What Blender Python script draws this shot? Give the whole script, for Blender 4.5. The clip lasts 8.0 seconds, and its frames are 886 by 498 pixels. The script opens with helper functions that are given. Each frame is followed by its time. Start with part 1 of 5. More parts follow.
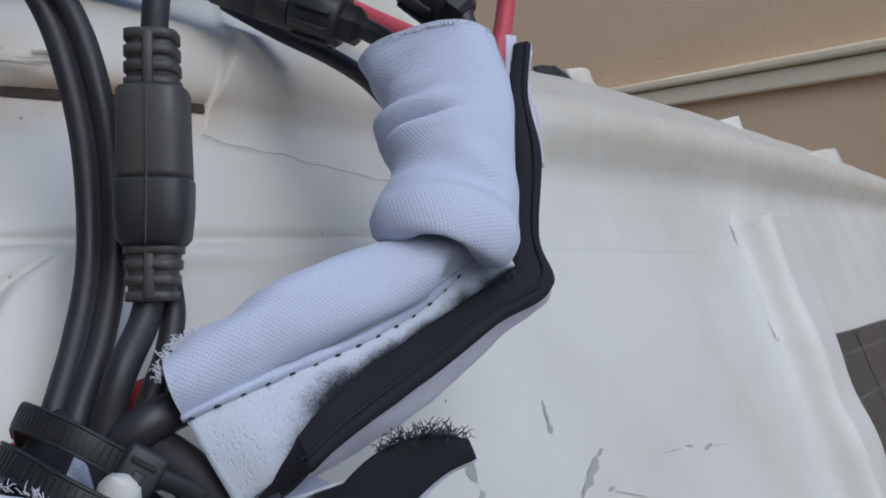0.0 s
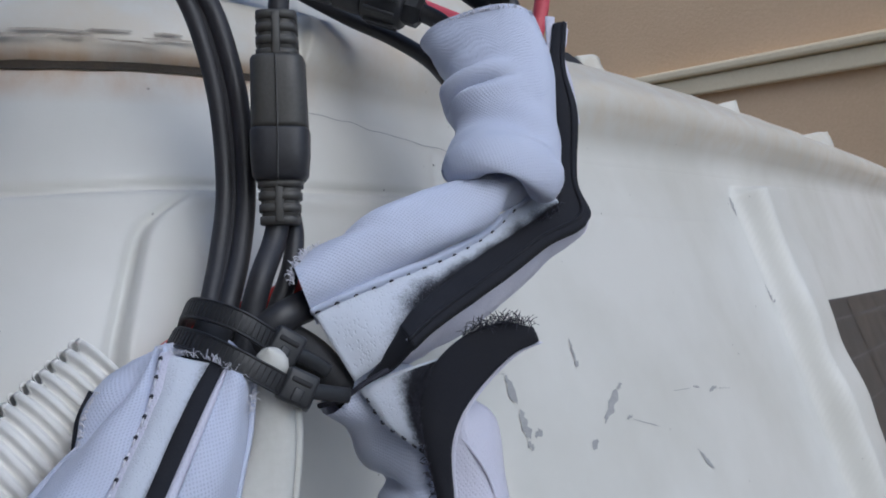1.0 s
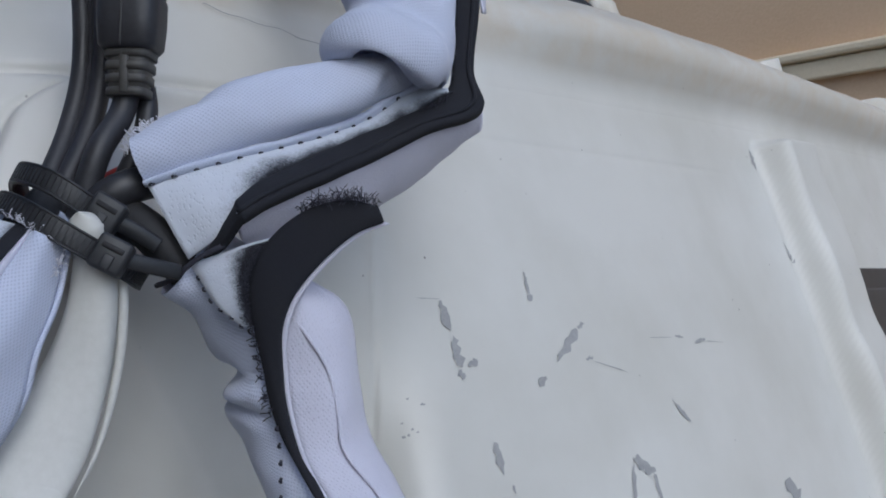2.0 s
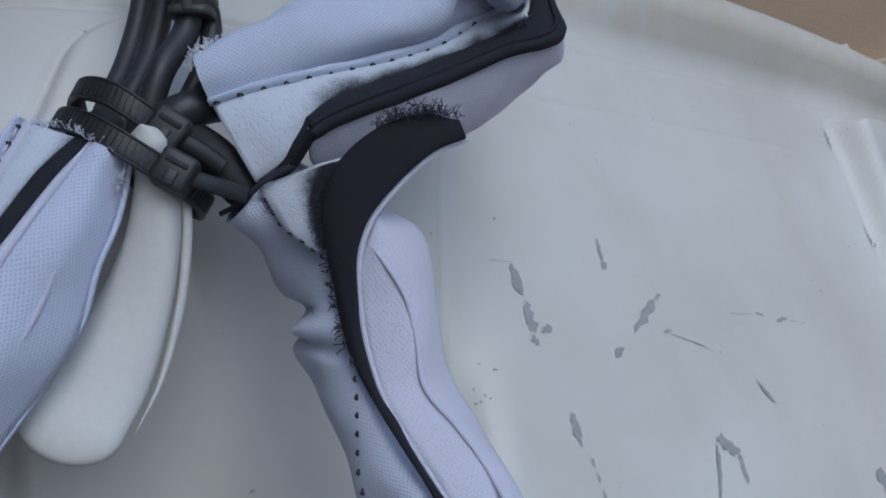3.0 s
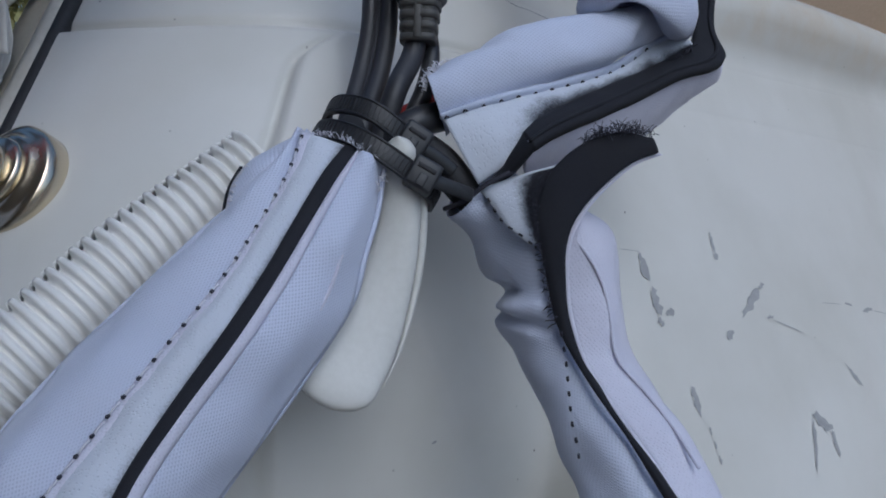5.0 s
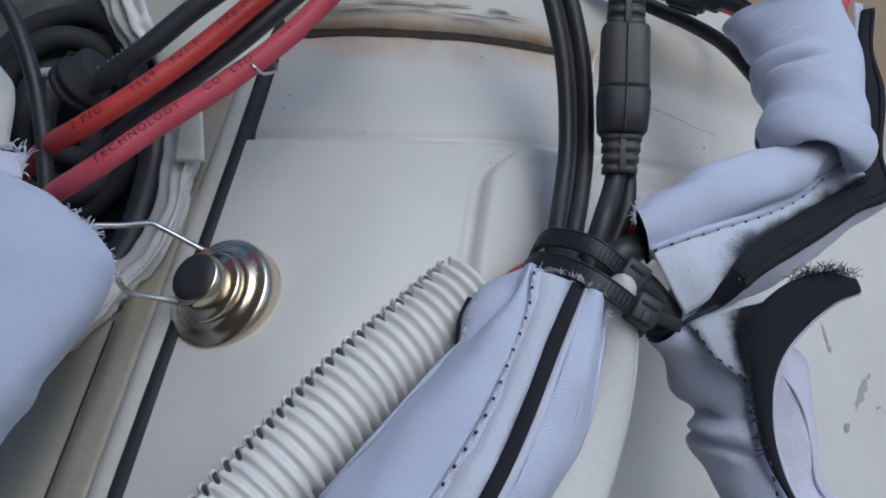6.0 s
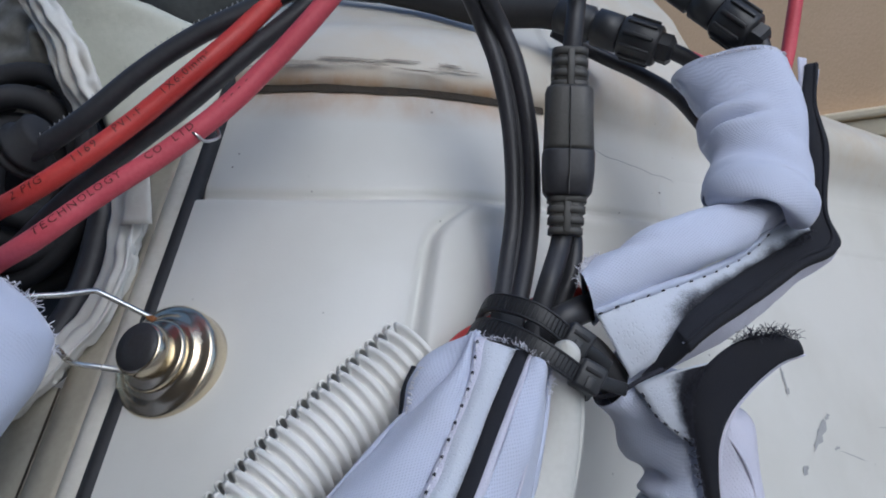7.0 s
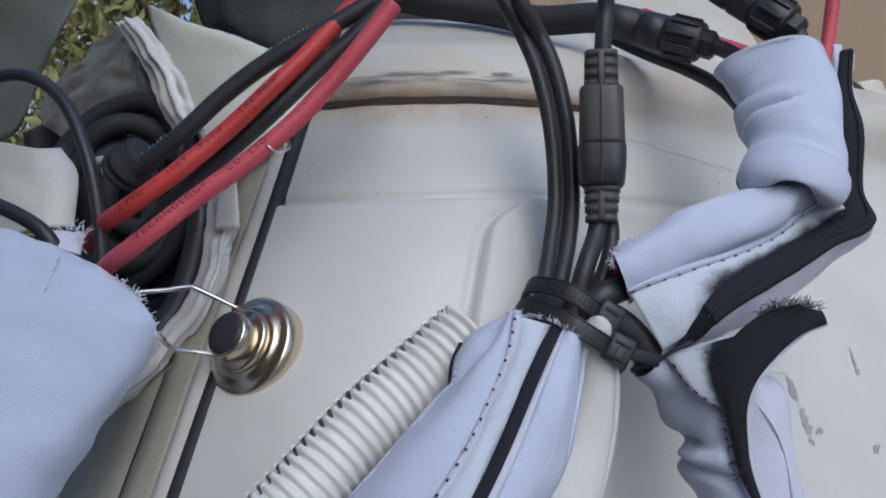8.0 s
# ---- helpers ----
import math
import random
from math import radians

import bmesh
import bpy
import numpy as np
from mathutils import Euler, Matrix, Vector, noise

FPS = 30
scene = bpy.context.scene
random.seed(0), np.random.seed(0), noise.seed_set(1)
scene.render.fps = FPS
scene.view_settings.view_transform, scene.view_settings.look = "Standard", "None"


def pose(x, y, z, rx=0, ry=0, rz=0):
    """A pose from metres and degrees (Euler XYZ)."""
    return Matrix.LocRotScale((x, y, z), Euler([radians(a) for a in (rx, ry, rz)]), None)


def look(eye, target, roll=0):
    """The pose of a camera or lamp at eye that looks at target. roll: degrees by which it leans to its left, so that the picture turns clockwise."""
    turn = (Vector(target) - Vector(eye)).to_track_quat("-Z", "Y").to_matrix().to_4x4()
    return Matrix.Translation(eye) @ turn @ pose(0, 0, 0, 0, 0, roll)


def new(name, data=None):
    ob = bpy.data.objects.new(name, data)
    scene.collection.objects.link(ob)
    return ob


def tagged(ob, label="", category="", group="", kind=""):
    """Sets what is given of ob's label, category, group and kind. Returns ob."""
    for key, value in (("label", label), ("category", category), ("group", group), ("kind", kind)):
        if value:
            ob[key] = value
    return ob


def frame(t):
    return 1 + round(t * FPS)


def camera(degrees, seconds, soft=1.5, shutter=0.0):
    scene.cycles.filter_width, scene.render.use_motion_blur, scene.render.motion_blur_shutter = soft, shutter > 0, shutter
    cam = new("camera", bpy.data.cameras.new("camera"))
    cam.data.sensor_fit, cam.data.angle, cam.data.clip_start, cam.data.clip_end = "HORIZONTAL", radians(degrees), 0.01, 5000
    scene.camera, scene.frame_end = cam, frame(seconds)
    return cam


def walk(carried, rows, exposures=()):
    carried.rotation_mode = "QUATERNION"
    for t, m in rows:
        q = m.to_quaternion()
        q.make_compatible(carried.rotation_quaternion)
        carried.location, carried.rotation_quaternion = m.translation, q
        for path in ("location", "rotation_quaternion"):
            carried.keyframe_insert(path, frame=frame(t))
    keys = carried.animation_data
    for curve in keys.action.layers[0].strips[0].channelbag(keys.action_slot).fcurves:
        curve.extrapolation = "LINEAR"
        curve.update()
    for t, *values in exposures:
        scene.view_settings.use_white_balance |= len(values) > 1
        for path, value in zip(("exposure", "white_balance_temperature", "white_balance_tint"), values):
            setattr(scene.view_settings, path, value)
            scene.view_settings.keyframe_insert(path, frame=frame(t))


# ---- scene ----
cam = camera(52.7, 8.0, soft=1.85)
PATH = [
    (0, (0.009, -0.004, 1.006), (-0.027, 1.995, 0.978), -0.3),
    (0.5, (0.004, -0.028, 0.992), (-0.034, 1.972, 0.982), -0.6),
    (1, (-0.008, -0.054, 0.99), (-0.038, 1.945, 0.958), -0.9),
    (1.5, (0.02, -0.045, 0.981), (-0.012, 1.953, 0.923), 0.3),
    (2, (0.049, -0.034, 0.962), (-0.179, 1.952, 0.913), 0.5),
    (2.2, (0.048, -0.017, 0.948), (-0.218, 1.966, 0.94), 0.1),
    (3.3, (0.025, -0.021, 0.939), (-0.33, 1.947, 0.941), 0.8),
    (3.5, (0.015, -0.029, 0.94), (-0.346, 1.938, 0.917), 1.5),
    (4, (0.012, -0.046, 0.935), (-0.345, 1.921, 0.883), 1.7),
    (4.2, (0.01, -0.053, 0.931), (-0.353, 1.912, 0.849), 2.4),
    (5.3, (-0.003, -0.081, 0.945), (-0.409, 1.877, 0.918), 1.7),
    (5.5, (-0.026, -0.093, 0.943), (-0.42, 1.868, 0.927), 2.4),
    (6, (-0.055, -0.089, 0.969), (-0.42, 1.877, 0.965), 3.2),
    (6.5, (-0.06, -0.078, 0.986), (-0.394, 1.894, 1.004), 3.7),
    (7, (-0.046, -0.087, 0.983), (-0.37, 1.886, 1.019), 2.4),
    (7.5, (-0.04, -0.104, 0.976), (-0.387, 1.865, 1.018), 2.0),
    (8, (-0.019, -0.11, 0.977), (-0.599, 1.803, 1.028), 0.5),
]
EXPOSE = [(0.0, -0.31, 5100, 8), (1.5, -0.36, 5100, 8), (2.2, -0.46, 5030, 8), (3.5, -0.64, 4820, 8), (4.2, -0.64, 4820, 8), (5.5, -0.54, 4950, 8), (6.5, -0.26, 5080, 8), (8.0, -0.20, 5130, 8)]
walk(cam, [(t, look(eye, target, roll)) for t, eye, target, roll in PATH], EXPOSE)

# ---- light ----
world = bpy.data.worlds.new("sky")
scene.world = world
world.use_nodes = True
wn = world.node_tree.nodes
sky = wn.new("ShaderNodeTexSky")
sky.sky_type, sky.sun_disc = "NISHITA", False
sky.sun_elevation, sky.sun_rotation = radians(42), radians(157)
sky.air_density, sky.dust_density = 1.2, 4.0
wn["Background"].inputs["Strength"].default_value = 0.142
world.node_tree.links.new(sky.outputs[0], wn["Background"].inputs["Color"])
sun_data = bpy.data.lights.new("sun", "SUN")
sun_data.energy, sun_data.angle, sun_data.color = 1.4, radians(60), (1.0, 0.88, 0.72)
sun = new("sun", sun_data)
sun.matrix_world = look((2.0, -4.5, 5.3), (0, 0.3, 1.0))
scene.view_settings.exposure = 0.0


# ---- materials ----
def nodes_of(name):
    m = bpy.data.materials.new(name)
    m.use_nodes = True
    return m, m.node_tree.nodes, m.node_tree.links, m.node_tree.nodes["Principled BSDF"]


def ramp(nt, links, source, stops):
    r = nt.new("ShaderNodeValToRGB")
    while len(r.color_ramp.elements) < len(stops):
        r.color_ramp.elements.new(0.5)
    for el, (p, c) in zip(r.color_ramp.elements, stops):
        el.position, el.color = p, (*c, 1) if len(c) == 3 else (c[0], c[0], c[0], 1)
    links.new(source, r.inputs[0])
    return r.outputs[0]


def mixed(nt, links, fac, a, b):
    x = nt.new("ShaderNodeMix")
    x.data_type = "RGBA"
    for value, socket in ((fac, x.inputs[0]), (a, x.inputs[6]), (b, x.inputs[7])):
        if isinstance(value, (int, float)):
            socket.default_value = value
        elif isinstance(value, tuple):
            socket.default_value = (*value, 1)
        else:
            links.new(value, socket)
    return x.outputs[2]


def noisy(nt, links, coords, scale, detail=4.0, rough=0.55):
    n = nt.new("ShaderNodeTexNoise")
    n.inputs["Scale"].default_value, n.inputs["Detail"].default_value = scale, detail
    n.inputs["Roughness"].default_value = rough
    links.new(coords, n.inputs["Vector"])
    return n.outputs["Fac"]


def bumped(nt, links, bsdf, height, strength, distance):
    b = nt.new("ShaderNodeBump")
    b.inputs["Strength"].default_value, b.inputs["Distance"].default_value = strength, distance
    links.new(height, b.inputs["Height"])
    links.new(b.outputs[0], bsdf.inputs["Normal"])
    return b


def surface(name, dark, light, rough=(0.4, 0.6), big=8.0, fine=300.0, bump=0.15, depth=0.0004, metal=0.0, coat=0.0):
    """A plain surface with mottling at two sizes, uneven gloss and a fine relief."""
    m, nt, links, bsdf = nodes_of(name)
    where = nt.new("ShaderNodeTexCoord").outputs["Object"]
    a, b = noisy(nt, links, where, big), noisy(nt, links, where, fine, 3.0)
    both = nt.new("ShaderNodeMath")
    both.operation = "MULTIPLY_ADD"
    both.inputs[1].default_value = 0.45
    links.new(b, both.inputs[0])
    half = nt.new("ShaderNodeMath")
    half.operation = "MULTIPLY"
    half.inputs[1].default_value = 0.55
    links.new(a, half.inputs[0])
    links.new(half.outputs[0], both.inputs[2])
    links.new(ramp(nt, links, both.outputs[0], [(0.3, dark), (0.7, light)]), bsdf.inputs["Base Color"])
    links.new(ramp(nt, links, a, [(0.3, (rough[0],)), (0.7, (rough[1],))]), bsdf.inputs["Roughness"])
    bsdf.inputs["Metallic"].default_value, bsdf.inputs["Coat Weight"].default_value = metal, coat
    bumped(nt, links, bsdf, b, bump, depth)
    return m


def body_paint():
    """White enamel with yellowed grime, rust under the flange and fine specks."""
    m, nt, links, bsdf = nodes_of("body_paint")
    where = nt.new("ShaderNodeTexCoord").outputs["Object"]
    split = nt.new("ShaderNodeSeparateXYZ")
    links.new(where, split.inputs[0])
    grime, grain = noisy(nt, links, where, 9.0, 6.0), noisy(nt, links, where, 900.0, 2.0)
    base = ramp(nt, links, grime, [(0.3, (0.555, 0.545, 0.495)), (0.62, (0.645, 0.638, 0.600))])
    # rust bleeding down from the gap below the flange, on the side that is not overlapped
    band = nt.new("ShaderNodeMapRange")
    band.inputs[1].default_value, band.inputs[2].default_value = 1.031, 1.0455
    links.new(split.outputs["Z"], band.inputs[0])
    over = nt.new("ShaderNodeMapRange")
    over.inputs[1].default_value, over.inputs[2].default_value = 1.052, 1.047
    links.new(split.outputs["Z"], over.inputs[0])
    side = nt.new("ShaderNodeMapRange")
    side.inputs[1].default_value, side.inputs[2].default_value = -0.055, -0.075
    links.new(split.outputs["X"], side.inputs[0])
    stretch = nt.new("ShaderNodeMapping")
    stretch.inputs["Scale"].default_value = (90, 90, 25)
    links.new(where, stretch.inputs[0])
    streak = ramp(nt, links, noisy(nt, links, stretch.outputs[0], 1.0, 5.0), [(0.30, (0.1,)), (0.62, (1.0,))])
    amount = streak
    for out in (band.outputs[0], over.outputs[0], side.outputs[0]):
        mul = nt.new("ShaderNodeMath")
        mul.operation = "MULTIPLY"
        links.new(amount, mul.inputs[0])
        links.new(out, mul.inputs[1])
        amount = mul.outputs[0]
    base = mixed(nt, links, amount, base, (0.42, 0.24, 0.10))
    # yellowed grime on the rolled edge
    old = nt.new("ShaderNodeMapRange")
    old.inputs[1].default_value, old.inputs[2].default_value = 1.035, 1.05
    links.new(split.outputs["Z"], old.inputs[0])
    dirt = nt.new("ShaderNodeMath")
    dirt.operation = "MULTIPLY"
    links.new(old.outputs[0], dirt.inputs[0])
    links.new(ramp(nt, links, noisy(nt, links, where, 45.0, 6.0, 0.65), [(0.36, (0.1,)), (0.68, (0.75,))]), dirt.inputs[1])
    base = mixed(nt, links, dirt.outputs[0], base, (0.56, 0.49, 0.38))
    # sparse dark specks
    cells = nt.new("ShaderNodeTexVoronoi")
    cells.inputs["Scale"].default_value = 150.0
    links.new(where, cells.inputs["Vector"])
    dot = ramp(nt, links, cells.outputs["Distance"], [(0.05, (1.0,)), (0.09, (0.0,))])
    patchy = ramp(nt, links, noisy(nt, links, where, 38.0, 3.0), [(0.58, (0.0,)), (0.66, (1.0,))])
    few = nt.new("ShaderNodeMath")
    few.operation = "MULTIPLY"
    links.new(dot, few.inputs[0])
    links.new(patchy, few.inputs[1])
    base = mixed(nt, links, few.outputs[0], base, (0.10, 0.09, 0.08))
    links.new(base, bsdf.inputs["Base Color"])
    links.new(ramp(nt, links, grime, [(0.3, (0.5,)), (0.7, (0.34,))]), bsdf.inputs["Roughness"])
    bsdf.inputs["Coat Weight"].default_value = 0.15
    bsdf.inputs["Coat Roughness"].default_value = 0.25
    bumped(nt, links, bsdf, grain, 0.08, 0.0003)
    return m


def knit(name, light, dark, pitch=0.0011, hole=0.5, fuzz=0.3, loose=0.35):
    """Knitted or woven cloth: rows of small stitches from the mesh's own metre-sized map."""
    m, nt, links, bsdf = nodes_of(name)
    tex = nt.new("ShaderNodeTexCoord")
    scale = nt.new("ShaderNodeMapping")
    scale.inputs["Scale"].default_value = (1 / pitch, 0.8 / pitch, 1)
    scale.inputs["Rotation"].default_value = (0, 0, 0.62)
    links.new(tex.outputs["UV"], scale.inputs[0])
    cells = nt.new("ShaderNodeTexVoronoi")
    cells.inputs["Scale"].default_value = 1.0
    cells.inputs["Randomness"].default_value = loose
    links.new(scale.outputs[0], cells.inputs["Vector"])
    pit = ramp(nt, links, cells.outputs["Distance"], [(0.12, (1.0,)), (0.42, (0.0,))])
    worn = noisy(nt, links, tex.outputs["Object"], 25.0, 5.0)
    depth = nt.new("ShaderNodeMath")
    depth.operation = "MULTIPLY"
    links.new(pit, depth.inputs[0])
    links.new(ramp(nt, links, worn, [(0.35, (hole * 0.3,)), (0.65, (hole,))]), depth.inputs[1])
    tone = ramp(nt, links, worn, [(0.25, tuple(c * 0.93 for c in light)), (0.6, light)])
    links.new(mixed(nt, links, depth.outputs[0], tone, dark), bsdf.inputs["Base Color"])
    bsdf.inputs["Roughness"].default_value = 0.92
    bsdf.inputs["Sheen Weight"].default_value = fuzz
    bsdf.inputs["Specular IOR Level"].default_value = 0.2
    flip = nt.new("ShaderNodeMath")
    flip.operation = "SUBTRACT"
    flip.inputs[0].default_value = 1.0
    links.new(pit, flip.inputs[1])
    b = bumped(nt, links, bsdf, flip.outputs[0], 0.42, 0.0003)
    soft = nt.new("ShaderNodeBump")
    soft.inputs["Strength"].default_value, soft.inputs["Distance"].default_value = 0.3, 0.003
    links.new(noisy(nt, links, tex.outputs["Object"], 60.0, 3.0), soft.inputs["Height"])
    links.new(soft.outputs[0], b.inputs["Normal"])
    return m


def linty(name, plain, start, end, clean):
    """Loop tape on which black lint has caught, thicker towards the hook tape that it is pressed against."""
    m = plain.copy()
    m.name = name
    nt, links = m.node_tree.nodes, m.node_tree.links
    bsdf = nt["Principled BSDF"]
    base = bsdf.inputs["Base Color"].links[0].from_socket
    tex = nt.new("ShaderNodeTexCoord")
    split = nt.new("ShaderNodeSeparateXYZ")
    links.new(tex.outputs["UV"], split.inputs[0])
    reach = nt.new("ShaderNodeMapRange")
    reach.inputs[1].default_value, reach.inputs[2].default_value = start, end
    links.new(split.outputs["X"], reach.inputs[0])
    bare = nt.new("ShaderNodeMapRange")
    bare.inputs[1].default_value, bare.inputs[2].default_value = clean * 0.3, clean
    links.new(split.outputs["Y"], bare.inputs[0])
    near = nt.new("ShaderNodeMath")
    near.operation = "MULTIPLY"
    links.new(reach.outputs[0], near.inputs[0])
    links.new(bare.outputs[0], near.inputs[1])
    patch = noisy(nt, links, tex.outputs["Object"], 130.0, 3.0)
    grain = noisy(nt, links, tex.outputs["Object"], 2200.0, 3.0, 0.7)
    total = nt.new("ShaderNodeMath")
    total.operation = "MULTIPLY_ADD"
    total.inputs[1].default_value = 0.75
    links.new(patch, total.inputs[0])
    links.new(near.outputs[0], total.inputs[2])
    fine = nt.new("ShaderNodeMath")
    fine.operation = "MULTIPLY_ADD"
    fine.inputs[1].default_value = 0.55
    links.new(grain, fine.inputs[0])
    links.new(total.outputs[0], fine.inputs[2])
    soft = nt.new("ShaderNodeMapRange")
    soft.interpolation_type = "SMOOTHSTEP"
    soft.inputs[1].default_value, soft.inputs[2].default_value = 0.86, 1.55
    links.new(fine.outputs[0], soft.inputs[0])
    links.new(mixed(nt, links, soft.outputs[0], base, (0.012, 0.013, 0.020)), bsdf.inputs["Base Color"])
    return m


def glassy_metal(name, color, rough):
    m = surface(name, tuple(c * 0.9 for c in color), color, (rough, rough + 0.12), 40.0, 900.0, 0.04, 0.0002, 1.0)
    return m


PAINT = body_paint()
AGED = surface("aged_cream_paint", (0.50, 0.475, 0.41), (0.62, 0.60, 0.54), (0.4, 0.55), 9.0, 400, 0.1, 0.0003)
CLOTH = knit("white_knit", (0.60, 0.64, 0.79), (0.37, 0.40, 0.53), 0.00074, 0.62, 0.3, 0.12)
CLOTH_FINE = knit("fine_white_knit", (0.55, 0.595, 0.745), (0.40, 0.425, 0.53), 0.0006, 0.30, 0.5, 0.3)
CLOTH_PLAIN = knit("white_lining", (0.63, 0.63, 0.745), (0.46, 0.46, 0.55), 0.0008, 0.3)
LOOP = knit("loop_tape", (0.61, 0.645, 0.73), (0.47, 0.50, 0.59), 0.0006, 0.25, 0.8, 0.9)
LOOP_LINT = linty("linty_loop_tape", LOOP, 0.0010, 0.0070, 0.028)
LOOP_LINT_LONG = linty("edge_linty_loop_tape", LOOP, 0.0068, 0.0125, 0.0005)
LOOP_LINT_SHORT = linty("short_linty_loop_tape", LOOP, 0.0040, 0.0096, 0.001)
HOOK = surface("black_hook_tape", (0.006, 0.0065, 0.010), (0.015, 0.016, 0.024), (0.8, 0.95), 60.0, 3500.0, 0.3, 0.0003)
THREAD = surface("dark_thread", (0.02, 0.02, 0.03), (0.05, 0.05, 0.07), (0.8, 0.9), 50, 2000)
THREAD_WHITE = surface("white_thread", (0.66, 0.66, 0.72), (0.8, 0.8, 0.86), (0.8, 0.9), 50, 2000)
RUBBER = surface("black_cable_jacket", (0.022, 0.022, 0.025), (0.040, 0.040, 0.046), (0.38, 0.55), 60, 700, 0.12, 0.0003)
# black_rubber also colours the sheet that stands for shade in the bag
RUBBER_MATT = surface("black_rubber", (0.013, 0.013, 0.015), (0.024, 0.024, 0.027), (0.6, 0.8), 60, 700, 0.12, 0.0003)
PLUG = surface("charcoal_plastic", (0.048, 0.046, 0.042), (0.078, 0.075, 0.070), (0.42, 0.6), 90, 1100, 0.2, 0.0003)
NYLON = surface("black_nylon", (0.020, 0.021, 0.024), (0.036, 0.037, 0.041), (0.4, 0.55), 90, 900, 0.1, 0.0002)
RED = surface("red_cable_jacket", (0.44, 0.035, 0.03), (0.56, 0.055, 0.045), (0.4, 0.58), 40, 800, 0.1, 0.0003)
PINK = surface("faded_red_cable_jacket", (0.50, 0.06, 0.085), (0.62, 0.10, 0.13), (0.45, 0.6), 40, 800, 0.1, 0.0003)
INK = surface("dark_ink", (0.07, 0.012, 0.012), (0.11, 0.02, 0.018), (0.6, 0.7))
INK_PALE = surface("pale_ink", (0.35, 0.35, 0.36), (0.5, 0.5, 0.5), (0.6, 0.7))
CONDUIT = surface("white_conduit_plastic", (0.75, 0.74, 0.70), (0.83, 0.82, 0.79), (0.42, 0.55), 20, 400, 0.08, 0.0003)
LEVER = surface("ivory_plastic", (0.60, 0.595, 0.555), (0.69, 0.685, 0.65), (0.4, 0.55), 25, 500, 0.1, 0.0003)
NICKEL = glassy_metal("polished_nickel", (0.72, 0.63, 0.47), 0.17)
STEEL = glassy_metal("steel_wire", (0.68, 0.67, 0.65), 0.2)
DARK_STEEL = surface("dark_magnet_face", (0.02, 0.02, 0.022), (0.045, 0.044, 0.045), (0.45, 0.6), 80, 900, 0.2, 0.0003)
RUST = surface("rust", (0.16, 0.055, 0.015), (0.36, 0.16, 0.05), (0.8, 0.95), 300, 1500, 0.6, 0.0006)
PRIMER = surface("grey_primer", (0.27, 0.27, 0.27), (0.40, 0.40, 0.40), (0.7, 0.85), 120, 900, 0.2, 0.0003)
SCUFF = surface("brown_scuff", (0.24, 0.20, 0.16), (0.48, 0.44, 0.37), (0.7, 0.85), 300, 900, 0.2, 0.0003)
BEIGE = surface("beige_door_paint", (0.33, 0.30, 0.235), (0.42, 0.39, 0.31), (0.45, 0.6), 9.0, 400, 0.1, 0.0003)
GAP = surface("dark_gap", (0.02, 0.017, 0.014), (0.06, 0.045, 0.03), (0.8, 0.95), 150, 900, 0.4, 0.0006)
FILM = surface("white_plastic_film", (0.62, 0.60, 0.55), (0.74, 0.73, 0.68), (0.3, 0.5), 18, 300, 0.2, 0.001)
FILM_GREEN = surface("pale_plastic_sheet", (0.56, 0.57, 0.48), (0.66, 0.66, 0.57), (0.4, 0.6), 14, 300, 0.2, 0.001)
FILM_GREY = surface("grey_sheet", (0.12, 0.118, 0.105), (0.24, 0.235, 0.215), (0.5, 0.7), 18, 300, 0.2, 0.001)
DARK_SHEET = surface("charcoal_sheet", (0.035, 0.038, 0.038), (0.07, 0.075, 0.072), (0.6, 0.8), 12, 300, 0.2, 0.001)
GREY_FLAP = surface("grey_tarpaulin", (0.14, 0.15, 0.135), (0.20, 0.21, 0.19), (0.6, 0.8), 12, 300, 0.2, 0.001)
CELL = surface("dark_solar_cell", (0.030, 0.031, 0.034), (0.050, 0.051, 0.054), (0.3, 0.45), 14, 300, 0.05, 0.0003)
CELL_LINE = surface("grey_joint", (0.12, 0.12, 0.12), (0.19, 0.18, 0.18), (0.5, 0.6), 60, 500)
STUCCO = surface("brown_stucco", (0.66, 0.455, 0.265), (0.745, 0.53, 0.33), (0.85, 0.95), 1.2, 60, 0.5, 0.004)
# only for the added, unseen wall that blocks light behind the camera
SHADE_WALL_STUCCO = surface("shade_wall_stucco", (0.20, 0.17, 0.14), (0.27, 0.235, 0.195), (0.85, 0.95), 1.2, 60, 0.5, 0.004)
LEDGE = surface("cream_stucco", (0.76, 0.62, 0.40), (0.84, 0.71, 0.49), (0.85, 0.95), 2.0, 60, 0.4, 0.004)
EARTH = surface("paved_earth", (0.13, 0.115, 0.10), (0.22, 0.20, 0.175), (0.85, 0.95), 1.5, 40, 0.5, 0.006)
BARK = surface("bark", (0.06, 0.045, 0.03), (0.13, 0.10, 0.07), (0.9, 0.95), 6, 60, 0.8, 0.01)
LEAF = surface("leaf", (0.07, 0.085, 0.02), (0.34, 0.31, 0.10), (0.45, 0.6), 2.5, 30, 0.2, 0.002)
BOX_GREY = surface("grey_plastic", (0.33, 0.33, 0.33), (0.42, 0.42, 0.42), (0.5, 0.6), 8, 200)


# ---- shapes ----
def part(name, bm, material, parent=None, label="", smooth=True):
    """One mesh object from a bmesh, under a thing or a part."""
    data = bpy.data.meshes.new(name)
    bmesh.ops.recalc_face_normals(bm, faces=bm.faces)
    for f in bm.faces:
        f.smooth = smooth
    bm.to_mesh(data)
    bm.free()
    data.materials.append(material)
    ob = new(name, data)
    ob.parent = parent
    if label:
        ob["label"] = label
    return ob


def thing(name, label, category, group=""):
    return tagged(new(name), label, category, group)


